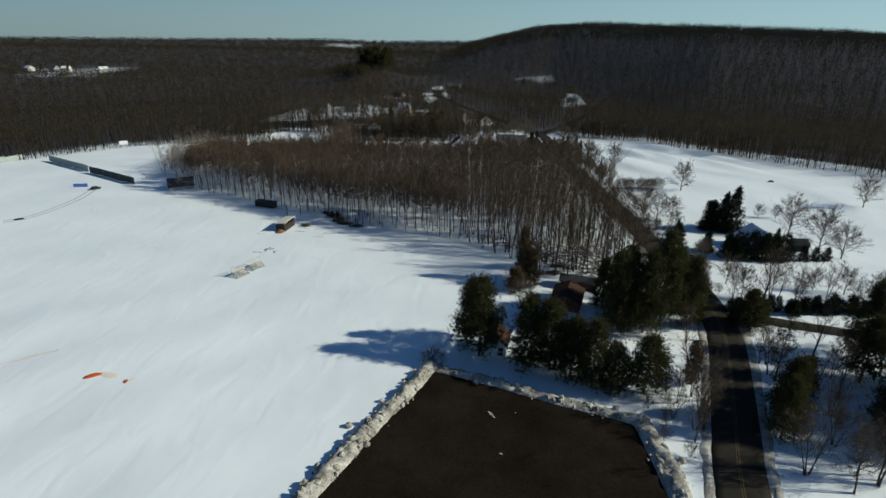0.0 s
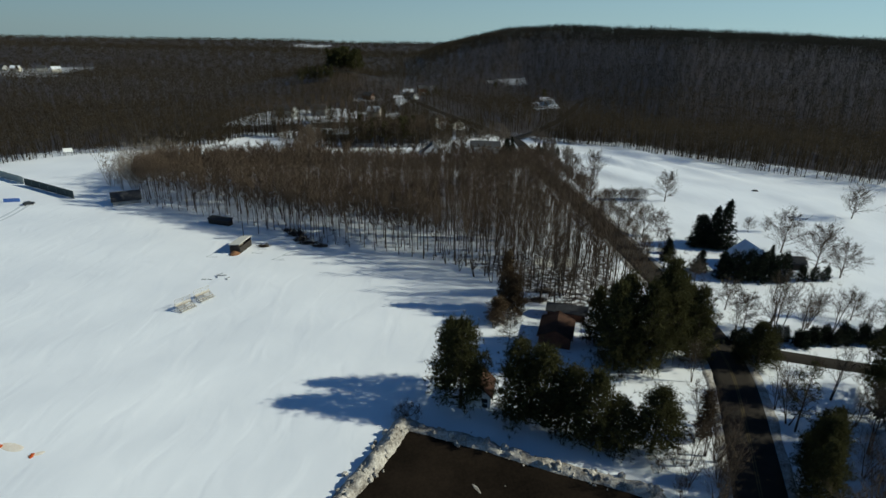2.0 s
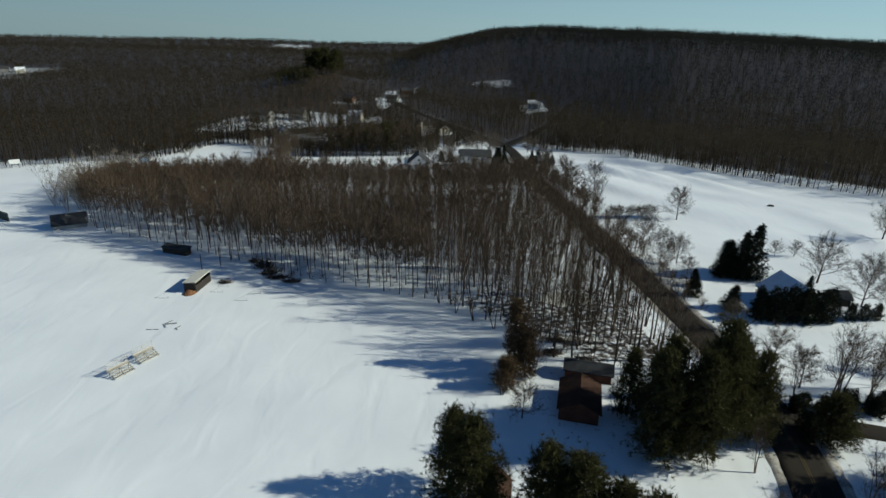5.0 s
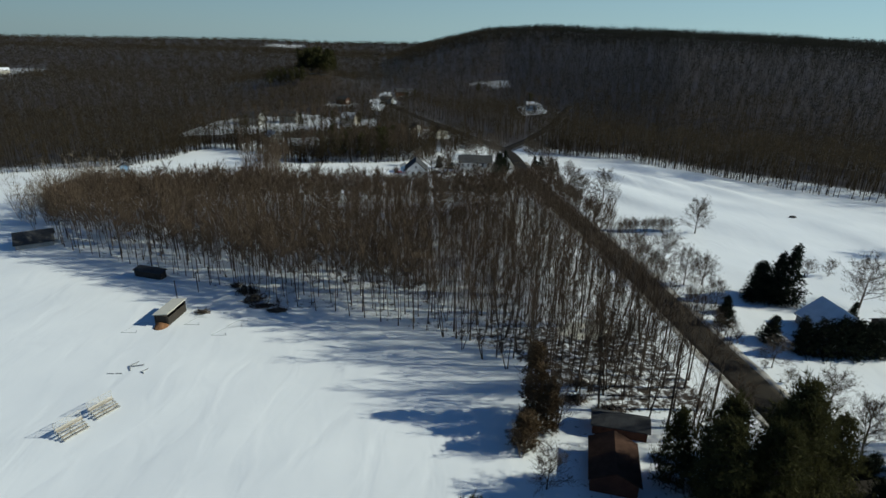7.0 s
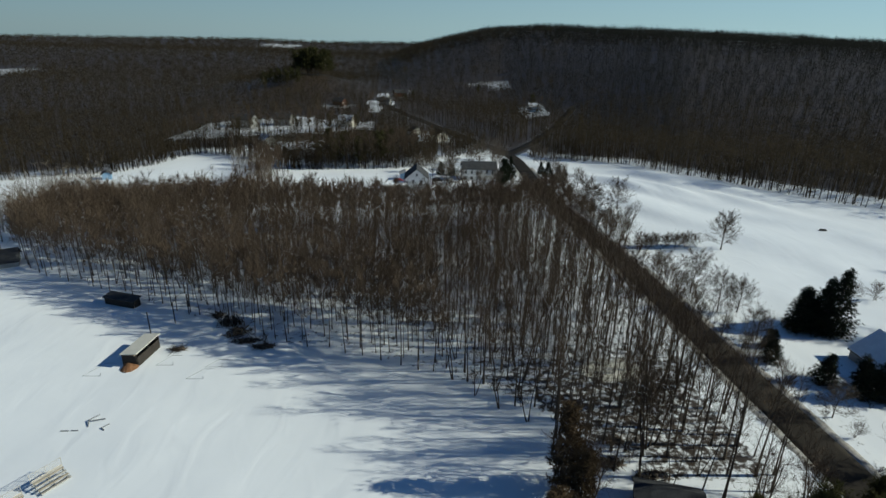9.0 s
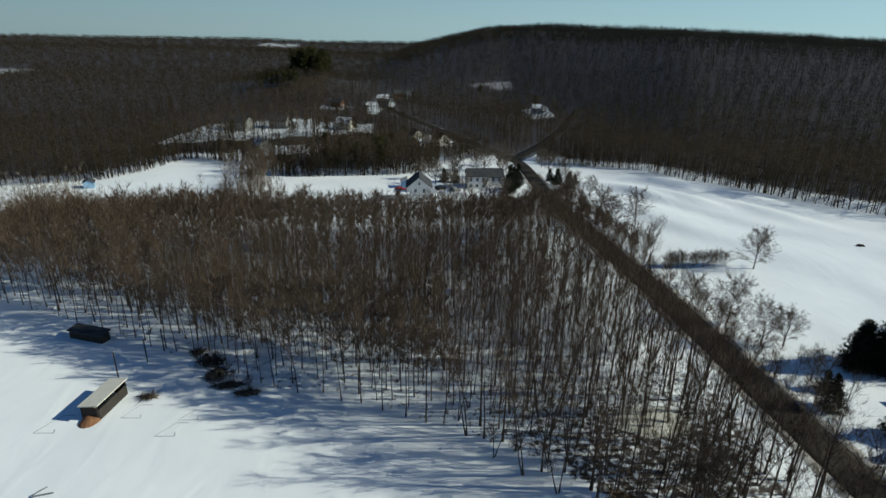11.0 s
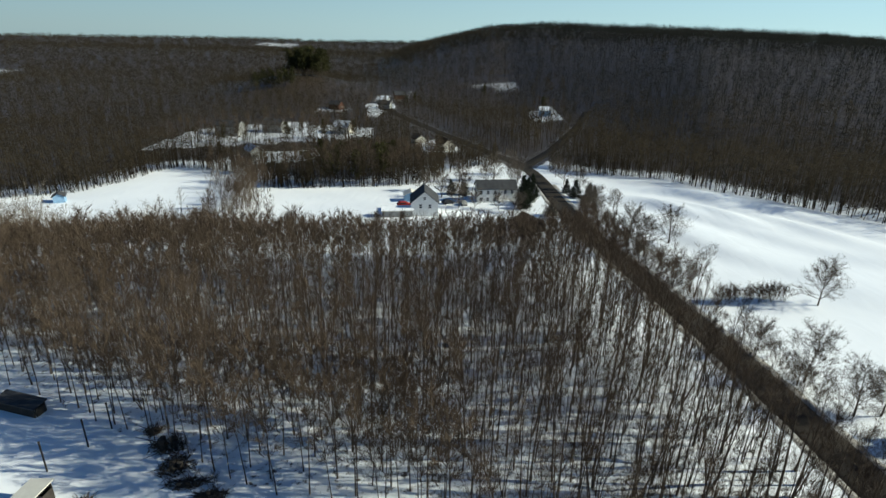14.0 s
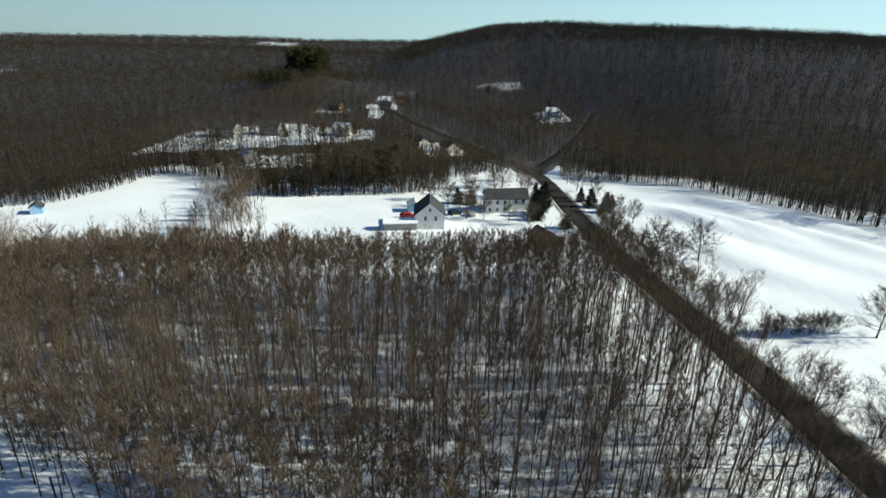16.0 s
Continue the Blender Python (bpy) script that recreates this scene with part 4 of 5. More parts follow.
BROWN_ROOF = grainy("brown_shingles", (0.028, 0.016, 0.011), (0.075, 0.042, 0.030), 0.8, 9, 0.9, 0.6)
PALE_ROOF = grainy("pale_roofing", (0.52, 0.50, 0.44), (0.66, 0.64, 0.57), 0.9, 8, 0.8, 0.3)
GLASS = grainy("dark_window", (0.02, 0.022, 0.025), (0.05, 0.055, 0.06), 2, 9, 0.15, 0.0)
TRIM = grainy("white_trim", (0.70, 0.70, 0.68), (0.82, 0.82, 0.80), 3, 20, 0.6, 0.1)
DARK = grainy("dark_boards", (0.022, 0.02, 0.018), (0.06, 0.052, 0.045), 1.5, 12, 0.85, 0.4)
SOIL = grainy("brown_soil", (0.13, 0.065, 0.033), (0.26, 0.14, 0.075), 1.2, 8, 0.95, 0.8, depth=0.1)
ALUMINIUM = grainy("weathered_aluminium", (0.42, 0.40, 0.36), (0.60, 0.57, 0.51), 2, 18, 0.45, 0.1, metal=0.4)
PLANK = grainy("weathered_planks", (0.30, 0.26, 0.20), (0.52, 0.46, 0.37), 1.5, 16, 0.85, 0.4)
STEEL = grainy("grey_steel", (0.20, 0.21, 0.22), (0.36, 0.37, 0.38), 3, 20, 0.5, 0.1, metal=0.6)
ORANGE = grainy("orange_tarp", (0.30, 0.05, 0.012), (0.50, 0.11, 0.03), 1.5, 9, 0.75, 0.4)
STAIN = grainy("rusty_snow", (0.66, 0.56, 0.44), (0.84, 0.80, 0.72), 0.6, 5, 0.8, 0.2)
BLUE = grainy("blue_vinyl", (0.05, 0.11, 0.34), (0.10, 0.18, 0.45), 2, 12, 0.5, 0.2)
RED = grainy("red_paint", (0.22, 0.02, 0.02), (0.36, 0.05, 0.04), 2, 12, 0.45, 0.1)
DARK_PAINT = grainy("dark_car_paint", (0.012, 0.014, 0.018), (0.035, 0.038, 0.045), 2, 12, 0.3, 0.0)
TYRE = grainy("tyre_rubber", (0.01, 0.01, 0.01), (0.03, 0.03, 0.03), 5, 30, 0.9, 0.2)
NET = grainy("green_windscreen", (0.035, 0.05, 0.05), (0.08, 0.10, 0.095), 1.5, 14, 0.9, 0.3)
GREY_NET = grainy("grey_windscreen", (0.26, 0.29, 0.27), (0.40, 0.43, 0.40), 1.5, 14, 0.9, 0.3)


def window(parent, x, y, z, w, h, turn):
    """A framed window set on a wall; turn is the wall's outward direction in degrees from +x."""
    win = part("window", block("window", 0, 0, 0, 0.06, w + 0.24, h + 0.24, TRIM, 0, 0.01), parent, "white framed window")
    win.matrix_basis = pose(x, y, z, 0, 0, turn)
    part("pane", block("pane", 0.025, 0, h * 0.25 + 0.02, 0.05, w, h * 0.5 - 0.06, GLASS, 0, 0.005), win)
    part("pane", block("pane", 0.025, 0, -h * 0.25 - 0.02, 0.05, w, h * 0.5 - 0.06, GLASS, 0, 0.005), win)
    return win


def gable_house(name, x, y, turn, w, l, eave, ridge, wall, roof, label, windows=(), chimney=None, snow_roof=False, category="house", over=0.35):
    """A house with its gables at both ends of its own y axis; w across, l along."""
    root = tagged(new(name), label, category)
    root.matrix_basis = pose(x, y, hz(x, y) - 0.2, 0, 0, turn)
    bm = bmesh.new()
    prof = [(-w / 2, 0), (w / 2, 0), (w / 2, eave), (0, ridge), (-w / 2, eave)]
    a = [bm.verts.new((px, -l / 2, pz)) for px, pz in prof]
    b = [bm.verts.new((px, l / 2, pz)) for px, pz in prof]
    bm.faces.new(a)
    bm.faces.new(b[::-1])
    for i in range(5):
        j = (i + 1) % 5
        bm.faces.new((a[j], a[i], b[i], b[j]))
    part("wall", bm_mesh("wall", bm, wall), root)
    for s in (-1, 1):
        rise = (ridge - eave) / (w / 2)
        bm = bmesh.new()
        e = w / 2 + over
        q = [(0, ridge + 0.03), (s * e, eave - rise * over + 0.03), (s * e, eave - rise * over + 0.21), (0, ridge + 0.21)]
        f = [bm.verts.new((px, -l / 2 - over, pz)) for px, pz in q]
        g = [bm.verts.new((px, l / 2 + over, pz)) for px, pz in q]
        bm.faces.new(f)
        bm.faces.new(g[::-1])
        for i in range(4):
            j = (i + 1) % 4
            bm.faces.new((f[j], f[i], g[i], g[j]))
        part("roof", bm_mesh("roof", bm, roof), root)
        if snow_roof:
            bm = bmesh.new()
            q = [(s * 0.05, ridge + 0.22), (s * e, eave - rise * over + 0.22), (s * e, eave - rise * over + 0.34), (s * 0.05, ridge + 0.36)]
            f = [bm.verts.new((px, -l / 2 - over * 0.9, pz)) for px, pz in q]
            g = [bm.verts.new((px, l / 2 + over * 0.9, pz)) for px, pz in q]
            bm.faces.new(f)
            bm.faces.new(g[::-1])
            for i in range(4):
                j = (i + 1) % 4
                bm.faces.new((f[j], f[i], g[i], g[j]))
            part("roof_snow", bm_mesh("roof_snow", bm, SNOW_PLAIN), root, "snow lying on the roof")
    for side, u, z, ww, hh in windows:
        at = {"front": (u, -l / 2 - 0.03, -90), "back": (u, l / 2 + 0.03, 90), "left": (-w / 2 - 0.03, u, 180), "right": (w / 2 + 0.03, u, 0)}[side]
        window(root, at[0], at[1], z, ww, hh, at[2])
    if chimney:
        part("chimney", block("chimney", chimney[0], chimney[1], ridge - 0.2, 0.7, 0.7, 2.2, BROWN_WALL), root, "brick chimney")
    return root


# house behind the evergreen hedge
gable_house("house", 81.2, 128.2, -3, 8.4, 8.4, 2.0, 5.2, GREY_WALL, DARK_ROOF, "low grey house with a snowy roof behind evergreens", [("right", -2.5, 1.5, 1.2, 1.2), ("right", 2.5, 1.5, 1.2, 1.2), ("front", 2.2, 1.5, 1.2, 1.2)], None, True)
gable_house("garage", 91.4, 127.6, 80, 3.6, 3.2, 1.9, 2.9, DARK, DARK_ROOF, "small dark shed beside the grey house", category="shed")
# brown house under the tall pines
gable_house("house", 26.6, 97.6, -20, 5.4, 7.0, 2.2, 3.5, BROWN_WALL, BROWN_ROOF, "low dark brown house with a brown shingle roof under pines")
gable_house("barn", 30.6, 105.2, 70, 3.0, 7.0, 1.9, 2.7, BROWN_WALL, DARK_ROOF, "long low dark shed behind the brown house", category="shed")
gable_house("shed", 10.9, 80.7, -14, 3.4, 4.4, 2.3, 4.0, WHITE_WALL, BROWN_ROOF, "small white gabled shed with a brown roof under a pine", [("front", 0.9, 1.1, 0.8, 1.5)], category="shed")
# farmhouse group at the far end of the wood
gable_house("farmhouse", 12.3, 256.2, -4, 8.2, 9.5, 4.6, 8.0, WHITE_WALL, DARK_ROOF, "white gabled farmhouse with a steep dark roof", [("front", -1.2, 3.6, 0.8, 1.2), ("front", 1.6, 3.6, 0.8, 1.2), ("front", 0, 6.0, 0.7, 0.9)])
gable_house("shed", 3.8, 252.8, 90, 3.6, 9.0, 2.3, 3.1, GREY_WALL, PALE_ROOF, "long low grey shed beside the farmhouse", [("right", 2.0, 1.3, 0.8, 0.7), ("right", -2.0, 1.3, 0.8, 0.7)], None, True, "shed")
gable_house("house", 34.5, 270.6, 88, 6.2, 7.2, 5.0, 7.2, WHITE_WALL, DARK_ROOF, "white two-storey house with a dark roof", [("left", u, z, 0.9, 1.2) for u in (-2.3, 0, 2.3) for z in (1.5, 3.8)])
gable_house("house", 40.9, 273.6, 90, 6.2, 8.0, 4.2, 6.6, WHITE_WALL, DARK_ROOF, "white house wing with a dark roof and windows", [("left", u, 3.2, 0.9, 1.2) for u in (-2.4, 0, 2.4)])
gable_house("garage", 40.1, 235.9, 20, 6.0, 7.0, 2.4, 4.4, DARK, BROWN_ROOF, "dark brown garage at the corner of the wood", category="garage")
gable_house("house", 21.1, 401.7, 20, 6, 7, 2.6, 5, CREAM_WALL, DARK_ROOF, "small pale house among distant trees")
gable_house("house", -84.9, 425.2, 70, 9, 14, 5.2, 8, GREY_WALL, DARK_ROOF, "large grey house on a snowy clearing", [("right", u, z, 1.2, 1.4) for u in (-4, 0, 4) for z in (1.6, 4)])
gable_house("house", -62.3, 433.5, 80, 8, 11, 5.0, 7.6, GREY_WALL, DARK_ROOF, "grey house on a snowy clearing", [("right", u, 2.2, 1.2, 1.4) for u in (-3, 0, 3)])
gable_house("house", -21.6, 431.2, 60, 8, 10, 4.2, 7.2, CREAM_WALL, DARK_ROOF, "cream house with a snowy roof on a clearing", [("right", u, 2.2, 1.2, 1.4) for u in (-3, 0, 3)], None, True)
gable_house("house", 119, 490, 80, 7, 8, 4.2, 6.4, BLUE_WALL, DARK_ROOF, "blue house among bare woods with snow on its roof", [("right", u, 2.2, 1.2, 1.4) for u in (-3, 0, 3)], None, True)
for x, y, turn, wall, roof in ((4, 562, 70, GREY_WALL, DARK_ROOF), (18, 590, 100, BROWN_WALL, DARK_ROOF), (-32, 528, 60, BROWN_WALL, DARK_ROOF), (-60, 362, 30, GREY_WALL, BROWN_ROOF), (34, 384, 20, CREAM_WALL, BROWN_ROOF)):
    gable_house("house", x, y, turn, 7, 9, 3.6, 6.0, wall, roof, "small house in a snowy yard among bare woods", [("front", -1.6, 1.8, 1.0, 1.2), ("front", 1.6, 1.8, 1.0, 1.2)], None, wall is GREY_WALL)
gable_house("house", 5, 536, 70, 7, 9, 3.4, 5.8, GREY_WALL, DARK_ROOF, "grey house with a dark roof among bare woods")
for k, (x, y) in enumerate([(-530, 768), (-508, 782), (-486, 774), (-462, 786), (-440, 778)]):
    gable_house("house", x, y, 60 + 17 * k, 8, 10, 4.2, 7, GREY_WALL if k % 2 else CREAM_WALL, DARK_ROOF, "distant house with a snowy roof on the hillside", (), None, k % 2 == 0)


def dugout(x, y, turn, length, width, high, roof_mat, wall_mat, label, soil=False):
    """A low open-fronted players' shelter with a flat sloping roof."""
    root = tagged(new("dugout"), label, "dugout", "field shelters")
    root.matrix_basis = pose(x, y, hz(x, y), 0, 0, turn)
    bm = bmesh.new()
    zf, zb = high, high - 0.35
    q = [(-width / 2, zb), (width / 2, zf), (width / 2, zf + 0.16), (-width / 2, zb + 0.16)]
    f = [bm.verts.new((px, -length / 2, pz)) for px, pz in q]
    g = [bm.verts.new((px, length / 2, pz)) for px, pz in q]
    bm.faces.new(f)
    bm.faces.new(g[::-1])
    for i in range(4):
        j = (i + 1) % 4
        bm.faces.new((f[j], f[i], g[i], g[j]))
    part("roof", bm_mesh("roof", bm, roof_mat, 0.02), root, "flat sloping roof")
    part("back_wall", block("back_wall", -width / 2 + 0.25, 0, zb / 2 - 0.05, 0.16, length - 0.5, zb, wall_mat), root)
    for s in (-1, 1):
        part("side_wall", block("side_wall", 0.05, s * (length / 2 - 0.3), zb / 2 - 0.1, width - 0.8, 0.16, zb - 0.02, wall_mat), root)
    for s in (-1, 0, 1):
        part("post", block("post", width / 2 - 0.3, s * (length / 2 - 0.35), zf / 2 - 0.1, 0.12, 0.12, zf - 0.02, wall_mat), root)
    part("bench", block("bench", -width / 2 + 0.65, 0, 0.45, 0.35, length - 1.2, 0.06, PLANK), root)
    part("bench_base", block("bench_base", -width / 2 + 0.65, 0, 0.2, 0.25, length - 1.6, 0.44, DARK), root)
    part("front_panel", block("front_panel", width / 2 - 0.22, 0, 0.75, 0.08, length - 0.8, 1.6, wall_mat), root)
    return root


dugout(-40, 142.5, -12, 6.6, 2.9, 2.35, PALE_ROOF, DARK, "open dugout shelter with a pale flat roof at the field edge")
dugout(-50.7, 161.8, 68, 7.2, 2.2, 1.7, DARK_ROOF, DARK, "low dark dugout shelter at the edge of the wood")
gable_house("shed", -85.5, 183.5, -64, 6.0, 7.6, 1.5, 3.5, GREY_WALL, DARK_ROOF, "grey field shed with a dark gabled roof in the snow", category="shed")


def mound(name, x, y, rx, ry, h, mat, label, category, seed=1, kind="", sink=0.15):
    """A low uneven heap on the ground."""
    rng = np.random.default_rng(seed)
    bm = bmesh.new()
    bmesh.ops.create_icosphere(bm, subdivisions=3, radius=1.0)
    for v in bm.verts:
        k = 1 + 0.22 * noise.noise(v.co * 1.7 + Vector((seed * 3.1, 0, 0))) + 0.12 * noise.noise(v.co * 4.1)
        v.co = Vector((v.co.x * rx * k, v.co.y * ry * k, max(v.co.z, -0.3) * h * k))
    ob = tagged(new(name, bm_mesh(name, bm, mat)), label, category, kind=kind)
    ob.matrix_basis = pose(x, y, hz(x, y) - sink * h, 0, 0, seed * 40)
    return ob


mound("soil_mound", -40.6, 139.5, 1.9, 1.3, 0.8, SOIL, "bare brown soil at the end of the dugout", "soil", 2)


def bleacher(x, y, turn):
    """A low stand of plank rows with a wire back panel, sunk in the snow."""
    root = tagged(new("bleacher"), "small plank bleacher with a wire back half buried in snow", "bleacher", "bleachers")
    root.matrix_basis = pose(x, y, hz(x, y), 0, 0, turn)
    for i in range(4):
        part("seat_plank", block("seat_plank", i * 0.46, 0, 0.28 + 0.24 * i, 0.31, 3.3, 0.07, PLANK if i % 2 else ALUMINIUM), root)
        if i:
            part("foot_plank", block("foot_plank", i * 0.46 - 0.22, 0, 0.04 + 0.2 * i, 0.2, 3.3, 0.04, DARK), root)
    for u in (-1.5, 0, 1.5):
        bm = bmesh.new()
        bar(bm, (0, u, 0.1), (1.5, u, 0.92), 0.05)
        bar(bm, (1.5, u, -0.3), (1.5, u, 0.95), 0.05)
        bar(bm, (0.7, u, -0.3), (0.7, u, 0.5), 0.05)
        part("frame", bm_mesh("frame", bm, STEEL), root)
    part("back_board", block("back_board", 1.66, 0, 1.15, 0.05, 3.3, 0.36, ALUMINIUM), root, "pale metal back board")
    for u in (-1.7, 0, 1.7):
        part("back_post", bm_mesh("back_post", bar(bmesh.new(), (1.75, u, -0.3), (1.75, u, 2.2), 0.03), ALUMINIUM), root)
    for z in (0.5, 2.18):
        part("rail", bm_mesh("rail", bar(bmesh.new(), (1.75, -1.7, z), (1.75, 1.7, z), 0.025), ALUMINIUM), root)
    bm = bmesh.new()
    for k in range(-10, 25):
        u0, u1 = -1.7 + 0.14 * k, -1.7 + 0.14 * k + 1.4
        for lo, hi in (((u0, 0.5), (u1, 2.15)), ((u1, 0.5), (u0, 2.15))):
            c0, c1 = max(-1.7, min(1.7, lo[0])), max(-1.7, min(1.7, hi[0]))
            if abs(c1 - c0) > 0.05:
                w = hi[0] - lo[0]
                bar(bm, (1.75, c0, lo[1] + 1.65 * (c0 - lo[0]) / w), (1.75, c1, lo[1] + 1.65 * (c1 - lo[0]) / w), 0.006, 3)
    part("wire_mesh", bm_mesh("wire_mesh", bm, ALUMINIUM), root, "diamond wire mesh")
    return root


bleacher(-38.9, 114.3, 144)
bleacher(-41.0, 110.1, 144)


def pipe_frame(x, y, pieces, radius, label):
    root = tagged(new("pipe_frame"), label, "frame")
    root.matrix_basis = pose(x, y, hz(x, y))
    for p, q in pieces:
        part("pipe", bm_mesh("pipe", bar(bmesh.new(), p, q, radius), STEEL), root)
    return root


pipe_frame(-40.7, 125.5, [((-0.1, 0.7, 0.2), (0.8, 1.8, 0.2)), ((0.0, 0.5, 0.2), (1.9, 0.9, 0.15)), ((-0.1, 0.7, 0.25), (0.3, -0.5, 0.05)), ((-2.8, -1.1, 0.06), (-1.8, -1.15, 0.06)), ((-1.5, -1.15, 0.06), (-0.6, -1.2, 0.06)),
                          ((2.2, -1.0, 0.12), (2.9, -0.2, 0.12)), ((2.2, -1.0, 0.12), (2.7, -1.4, 0.05))], 0.08, "bent grey pipe frame sticking out of the snow")
# thin bars added on the snow to draw shadow lines of fence posts
for x, y, dx, dy in ((-31.1, 135.3, 2.0, 2.5), (-29.1, 138.4, 1.6, 2.0), (-46.8, 137.3, 2.0, 3.4), (-36.9, 139.5, 1.6, 2.7)):
    pipe_frame(x, y, [((0, 0, 0.03), (dx, dy, 0.03)), ((0, 0, 0.03), (2.6, -0.2, 0.03)), ((dx, dy, 0.03), (dx + 1.6, dy - 0.1, 0.03)), ((2.6, -0.2, 0.03), (2.4, 0.6, 0.03))], 0.025, "thin grey bars laid on the snow as shadow lines of fence posts")


def pole(x, y, high, lean=0):
    ob = tagged(new("pole"), "slim dark wooden pole standing in the snow", "pole", "field poles")
    ob.matrix_basis = pose(x, y, hz(x, y), 0, lean, 0)
    part("shaft", bm_mesh("shaft", bar(bmesh.new(), (0, 0, -0.4), (0, 0, high), 0.10, 8), DARK), ob)
    part("cap", bm_mesh("cap", bar(bmesh.new(), (0, 0, high), (0, 0, high + 0.12), 0.13, 8), DARK), ob)


for x, y, h in ((-41.2, 149.4, 4.2), (-38.4, 153.3, 4.1), (-37, 156.6, 4.0)):
    pole(x, y, h)


def wall_panels(a, b, high, mat, label):
    """A fence of windscreen panels on posts from a to b."""
    root = tagged(new("fence"), label, "fence", "outfield fences")
    A, B = Vector((*a, hz(*a))), Vector((*b, hz(*b)))
    root.matrix_basis = Matrix.Translation(A)
    d = B - A
    n = max(2, int(d.length / 5))
    ang = math.degrees(math.atan2(d.y, d.x))
    for i in range(n):
        c = d * ((i + 0.5) / n)
        gz = hz(A.x + c.x, A.y + c.y) - A.z
        part("panel", block("panel", c.x, c.y, gz + high / 2 + 0.05, d.length / n - 0.06, 0.06, high, mat, ang, 0.01), root)
    for i in range(n + 1):
        c = d * (i / n)
        gz = hz(A.x + c.x, A.y + c.y) - A.z
        part("post", bm_mesh("post", bar(bmesh.new(), (c.x, c.y, gz - 0.3), (c.x, c.y, gz + high + 0.15), 0.06), STEEL), root)
    return root


wall_panels((-127.9, 203.9), (-102.8, 186.8), 2.5, NET, "dark green windscreen fence across the snowy ball field")
wall_panels((-158.5, 228.1), (-129.7, 206.2), 2.5, GREY_NET, "pale grey windscreen fence across the snowy ball field")
wall_panels((-181.3, 214.4), (-172.1, 232), 2.0, GREY_NET, "pale grey fence at the end of the field")


def scoreboard(x, y, turn):
    root = tagged(new("scoreboard"), "white blank scoreboard on two posts at the wood edge", "scoreboard")
    root.matrix_basis = pose(x, y, hz(x, y), 0, 0, turn)
    part("board", block("board", 0, 0, 2.6, 3.6, 0.2, 1.7, TRIM), root, "white board")
    for s in (-1.2, 1.2):
        part("post", block("post", s, 0.0, 0.7, 0.2, 0.2, 2.2, STEEL), root)


scoreboard(-147.5, 265.2, 25)
tagged(new("banner", block("banner", -119.3, 183.5, hz(-119.3, 183.5) + 0.55, 4.4, 0.3, 1.1, BLUE, 8)), "blue padded panel standing in the snow", "panel")


def vehicle(name, x, y, turn, body_mat, label, size=1.0, low=False):
    root = tagged(new(name), label, "vehicle")
    root.matrix_basis = pose(x, y, hz(x, y), 0, 0, turn) @ Matrix.Scale(size, 4)
    bm = bmesh.new()
    prof = [(-2.1, 0.35), (2.1, 0.35), (2.15, 0.8), (1.0, 0.92), (0.5, 1.42), (-1.3, 1.45), (-1.9, 0.95), (-2.15, 0.85)]
    a = [bm.verts.new((px, -0.85, pz)) for px, pz in prof]
    b = [bm.verts.new((px, 0.85, pz)) for px, pz in prof]
    bm.faces.new(a)
    bm.faces.new(b[::-1])
    for i in range(8):
        j = (i + 1) % 8
        bm.faces.new((a[j], a[i], b[i], b[j]))
    part("body", bm_mesh("body", bm, body_mat, 0.05), root)
    part("windscreen", block("windscreen", 0.72, 0, 1.17, 0.05, 1.4, 0.5, GLASS, 0), root)
    for s in (-1, 1):
        part("side_window", block("side_window", -0.45, s * 0.855, 1.15, 1.5, 0.03, 0.34, GLASS, 0, 0.005), root)
        for u in (-1.35, 1.35):
            part("wheel", bm_mesh("wheel", bar(bmesh.new(), (u, s * 0.7, 0.33), (u, s * 0.92, 0.33), 0.33, 14), TYRE), root)
    return root


vehicle("car", 21, 266.7, 20, DARK_PAINT, "dark car with a snowy windscreen parked in the farmyard")
vehicle("car", 25.7, 265, 100, GREY_WALL, "pale car parked in the farmyard")
vehicle("truck", 6.5, 264.2, 5, RED, "dark red truck parked behind the farmhouse", 1.1)
vehicle("utility_cart", -112.6, 180.6, 40, DARK_PAINT, "small dark utility cart standing on a track in the snow", 0.7)
mound("tarp", -115.6, 148.4, 1.4, 0.5, 0.5, DARK_PAINT, "dark low object lying in the snow", "tarp", 5)
gable_house("shed", 9.1, 272, 0, 4.4, 4.0, 2.6, 3.6, BLUE_WALL, PALE_ROOF, "small blue shed behind the farmhouse", category="shed")
gable_house("shed", -102.8, 276, 20, 3.2, 3.4, 2.3, 3.2, BLUE_WALL, DARK_ROOF, "small blue hut in the snowy field", category="shed")
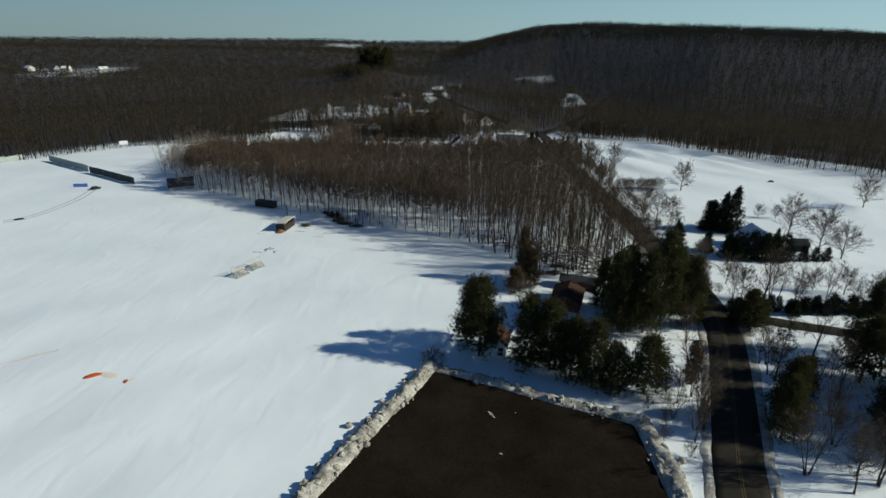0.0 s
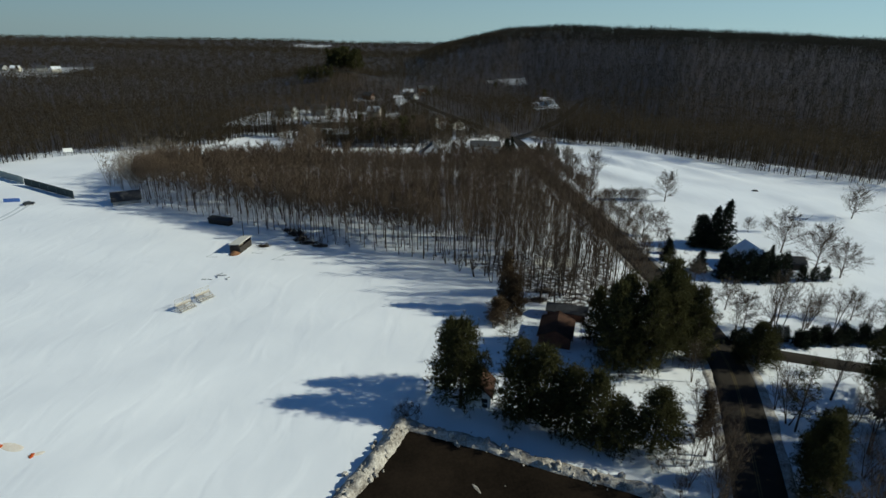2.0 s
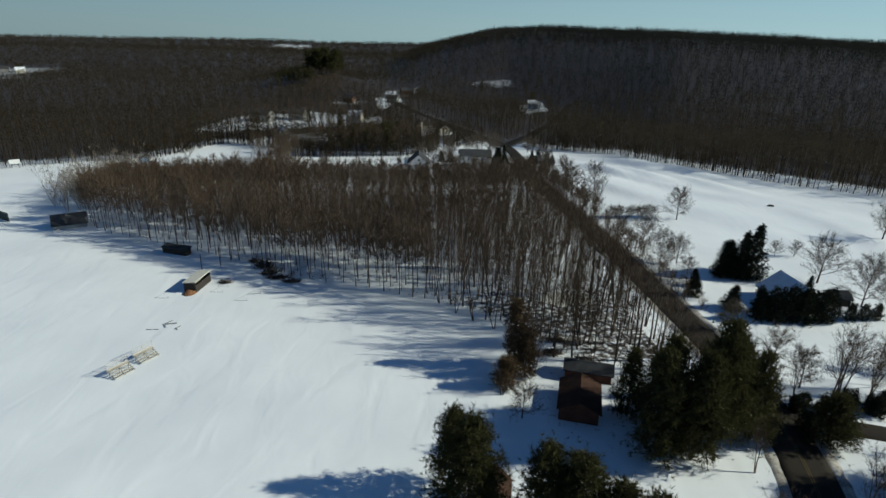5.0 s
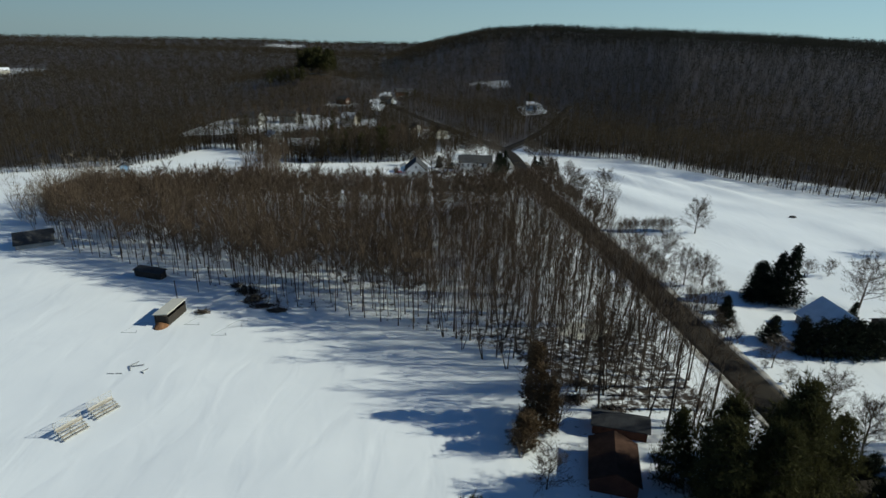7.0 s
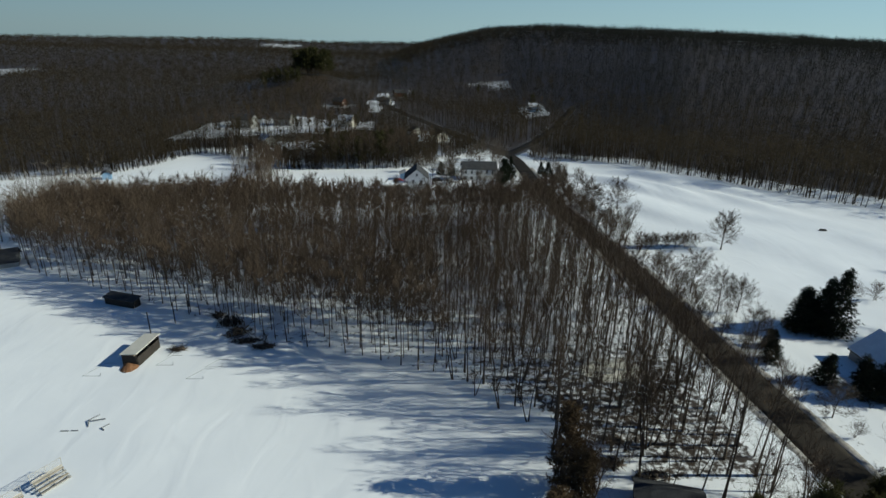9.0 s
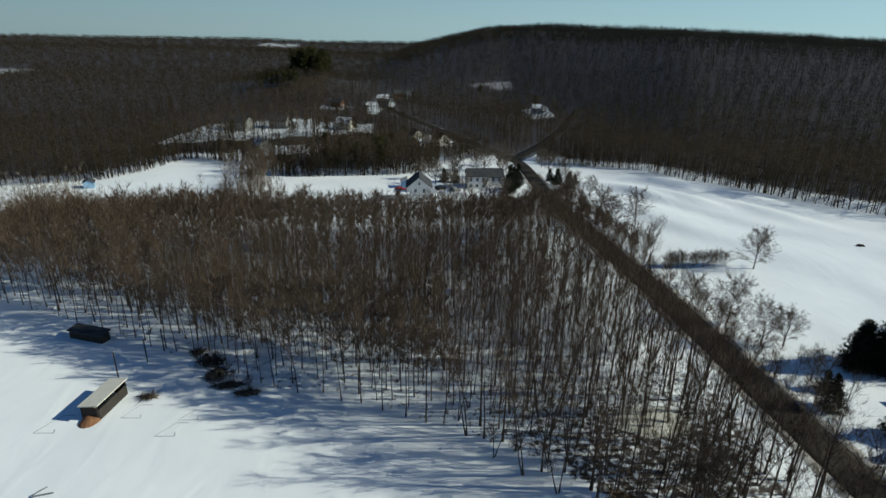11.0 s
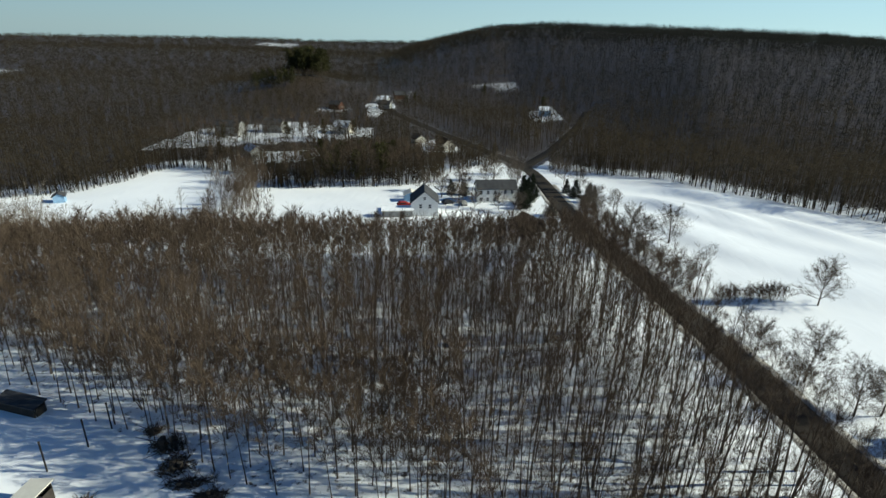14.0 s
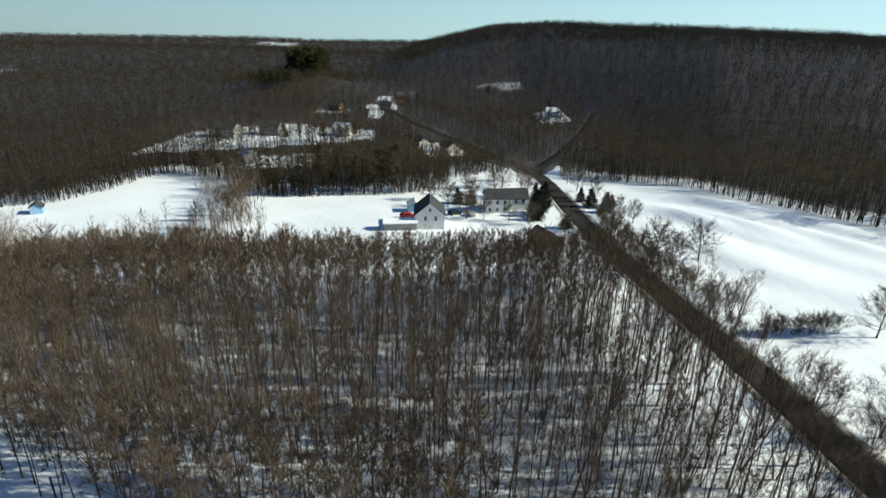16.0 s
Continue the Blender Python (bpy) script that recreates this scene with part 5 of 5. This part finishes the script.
# orange cover with rusty snow beside it
mound("orange_tarp", -52.4, 72.9, 0.5, 1.3, 0.4, ORANGE, "orange tarpaulin lying on the snow", "tarp", 3)
mound("orange_scrap", -46.6, 71.5, 0.5, 0.3, 0.18, ORANGE, "small rusty scrap showing through the snow", "tarp", 7)
mound("rock", 123.2, 194.7, 1.1, 0.6, 0.6, DARK, "dark boulder in the snowy field", "rock", 4)
for k, (x, y, rx, ry, h) in enumerate([(-28.5, 152.2, 2.4, 1.5, 2.2), (-26.6, 148.6, 1.7, 2.0, 1.3), (-24.4, 145.8, 2.4, 0.9, 0.8), (-21, 143.8, 1.8, 0.7, 0.6), (-31.4, 155.5, 0.8, 0.7, 0.6), (-34.9, 144, 0.9, 0.35, 0.3), (26.8, 112.2, 1.8, 1.0, 0.9), (31, 109.5, 2.4, 1.1, 1.0), (28.9, 116.1, 1.2, 0.7, 0.6), (23.8, 111.9, 1.0, 0.8, 0.7)]):
    heap = tagged(new("debris_pile"), "dark heap of stumps and cut branches by the trees", "debris")
    heap.matrix_basis = pose(x, y, hz(x, y), 0, 0, 0)
    rng = np.random.default_rng(300 + k)
    for _ in range(5):
        a, u = rng.uniform(0, 6.28), rng.uniform(0.0, 0.6)
        bm = bar(bmesh.new(), (0, 0, -0.12), (rng.uniform(-0.2, 0.2), rng.uniform(-0.2, 0.2), h * rng.uniform(0.4, 0.8)), rng.uniform(0.10, 0.22) * min(rx, ry) + 0.08, 7)
        part("stump", bm_mesh("stump", bm, DARK, 0.03), heap).matrix_basis = Matrix.Translation((rx * u * math.cos(a), ry * u * math.sin(a), 0))
    n = 240
    a, u = rng.uniform(0, 6.28, n), rng.uniform(0, 1, n) ** 0.5
    p = np.stack([rx * u * np.cos(a), ry * u * np.sin(a), h * rng.uniform(-0.1, 0.7, n) * (1 - u * 0.7)], axis=1)
    v, f = spikes(p, p + rng.normal(0, 1, (n, 3)) * np.array([[0.8, 0.7, 0.35]]) + np.array([[0, 0, 0.25]]), rng.uniform(0.03, 0.10, n))
    part("brushwood", mesh_of("brushwood", v, [f], BARK), heap)
mound("sand_patch", 35.4, 132.4, 5.0, 3.2, 0.12, PALE_ROOF, "tan bare patch on the woodland floor", "ground patch", 9)


# ploughed banks round the lot
def snow_bank(line, width, high, seed, label, chunks):
    c, t = smooth_line(line, 0.5)
    nrm = np.stack([t[:, 1], -t[:, 0]], axis=1)
    u = np.linspace(-1, 1, 9)
    verts = []
    for i, (p, n) in enumerate(zip(c, nrm)):
        for v in u:
            q = p + n * v * width
            k = noise.noise(Vector((q[0] * 0.45, q[1] * 0.45, seed))) * 0.8 + noise.noise(Vector((q[0] * 1.5, q[1] * 1.5, seed + 5))) * 0.7
            z = hz(*q) + high * (1 - v * v) * (0.9 + 0.9 * k) - (0.15 if abs(v) > 0.95 else 0)
            verts.append((q[0] + k * 0.25, q[1] + k * 0.2, z))
    i = (np.arange(len(c) - 1)[:, None] * 9 + np.arange(8)[None, :]).ravel()
    bank = tagged(new("snow_bank", mesh_of("snow_bank", verts, [np.stack([i, i + 1, i + 10, i + 9], axis=1)], DIRTY_SNOW)), label, "snow bank")
    rng = np.random.default_rng(seed)
    bm = bmesh.new()
    for _ in range(chunks):
        k = rng.integers(0, len(c))
        q = c[k] + nrm[k] * rng.normal(0, 0.55) * width
        s = 0.1 + 0.5 * rng.uniform(0, 1) ** 2
        m = Matrix.Translation((q[0], q[1], hz(*q) + high * 0.55 * max(0.1, 1 - (np.hypot(*(q - c[k])) / width) ** 2) + s * 0.3)) @ Euler(rng.uniform(0, 6, 3)).to_matrix().to_4x4() @ Matrix.Diagonal((s * rng.uniform(0.8, 1.6), s, s * 0.8, 1))
        bmesh.ops.create_icosphere(bm, subdivisions=1, radius=1.0, matrix=m)
    part("snow_lump", bm_mesh("snow_lump", bm, DIRTY_SNOW), bank, "lumps of dirty frozen snow")["kind"] = "stuff"


snow_bank([(-31.2, 21.8), (-14.3, 48.5), (-8.5, 60.4), (-3.4, 68.9), (-0.3, 75.5)], 1.5, 1.15, 3, "lumpy dirty ploughed snow bank along the lot", 420)
snow_bank([(-0.7, 75.4), (9.5, 70.9), (18.4, 66.2), (28.5, 62)], 1.2, 0.7, 8, "ploughed snow bank in the shade of pines", 130)
snow_bank([(28.6, 62.2), (29.3, 56.3), (28.9, 49.3), (26.9, 29.7)], 1.5, 0.9, 9, "ploughed snow bank between the lot and the road", 130)
for k, (x, y, rx, ry) in enumerate([(8.3, 63.3, 1.2, 0.3), (8.8, 55.5, 0.4, 0.25), (11.7, 63.6, 0.25, 0.15)]):
    mound("snow_patch", x, y, rx, ry, 0.12, DIRTY_SNOW, "leftover patch of snow on the dark lot", "snow", 21 + k, sink=-0.4)


# wheel tracks, a soil streak and rusty stains on the ball field
TRACK = grainy("packed_track", (0.46, 0.49, 0.53), (0.66, 0.69, 0.72), 0.8, 5, 0.7, 0.3)
for o in (-0.9, 0.9):
    tagged(new("wheel_track", strip("wheel_track", [(-118.7, 146.4), (-114.4, 149.9), (-112.9, 155.2), (-111.9, 162.0), (-111.5, 169.4), (-112.5, 176.6), (-113.9, 182.3)], [o - 0.4, o, o + 0.4], [0.01, 0.035, 0.01], TRACK, 0.03, 5)), "shallow wheel track pressed into the snow", "track", kind="structure")
tagged(new("soil_streak", strip("soil_streak", [(-69, 76), (-66.5, 77.6), (-62, 80.6)], [-0.3, 0, 0.3], [0.003, 0.04, 0.003], STAIN, 0.12, 6, 0.5)), "thin streak of soil showing through the snow", "soil", kind="structure")
for k, (x, y, rx, ry) in enumerate([(-50.4, 73.4, 2.2, 0.7), (-46.2, 71.8, 1.0, 0.4)]):
    mound("stain", x, y, rx, ry, 0.06, STAIN, "faint rusty stain on the snow", "stain", 31 + k)
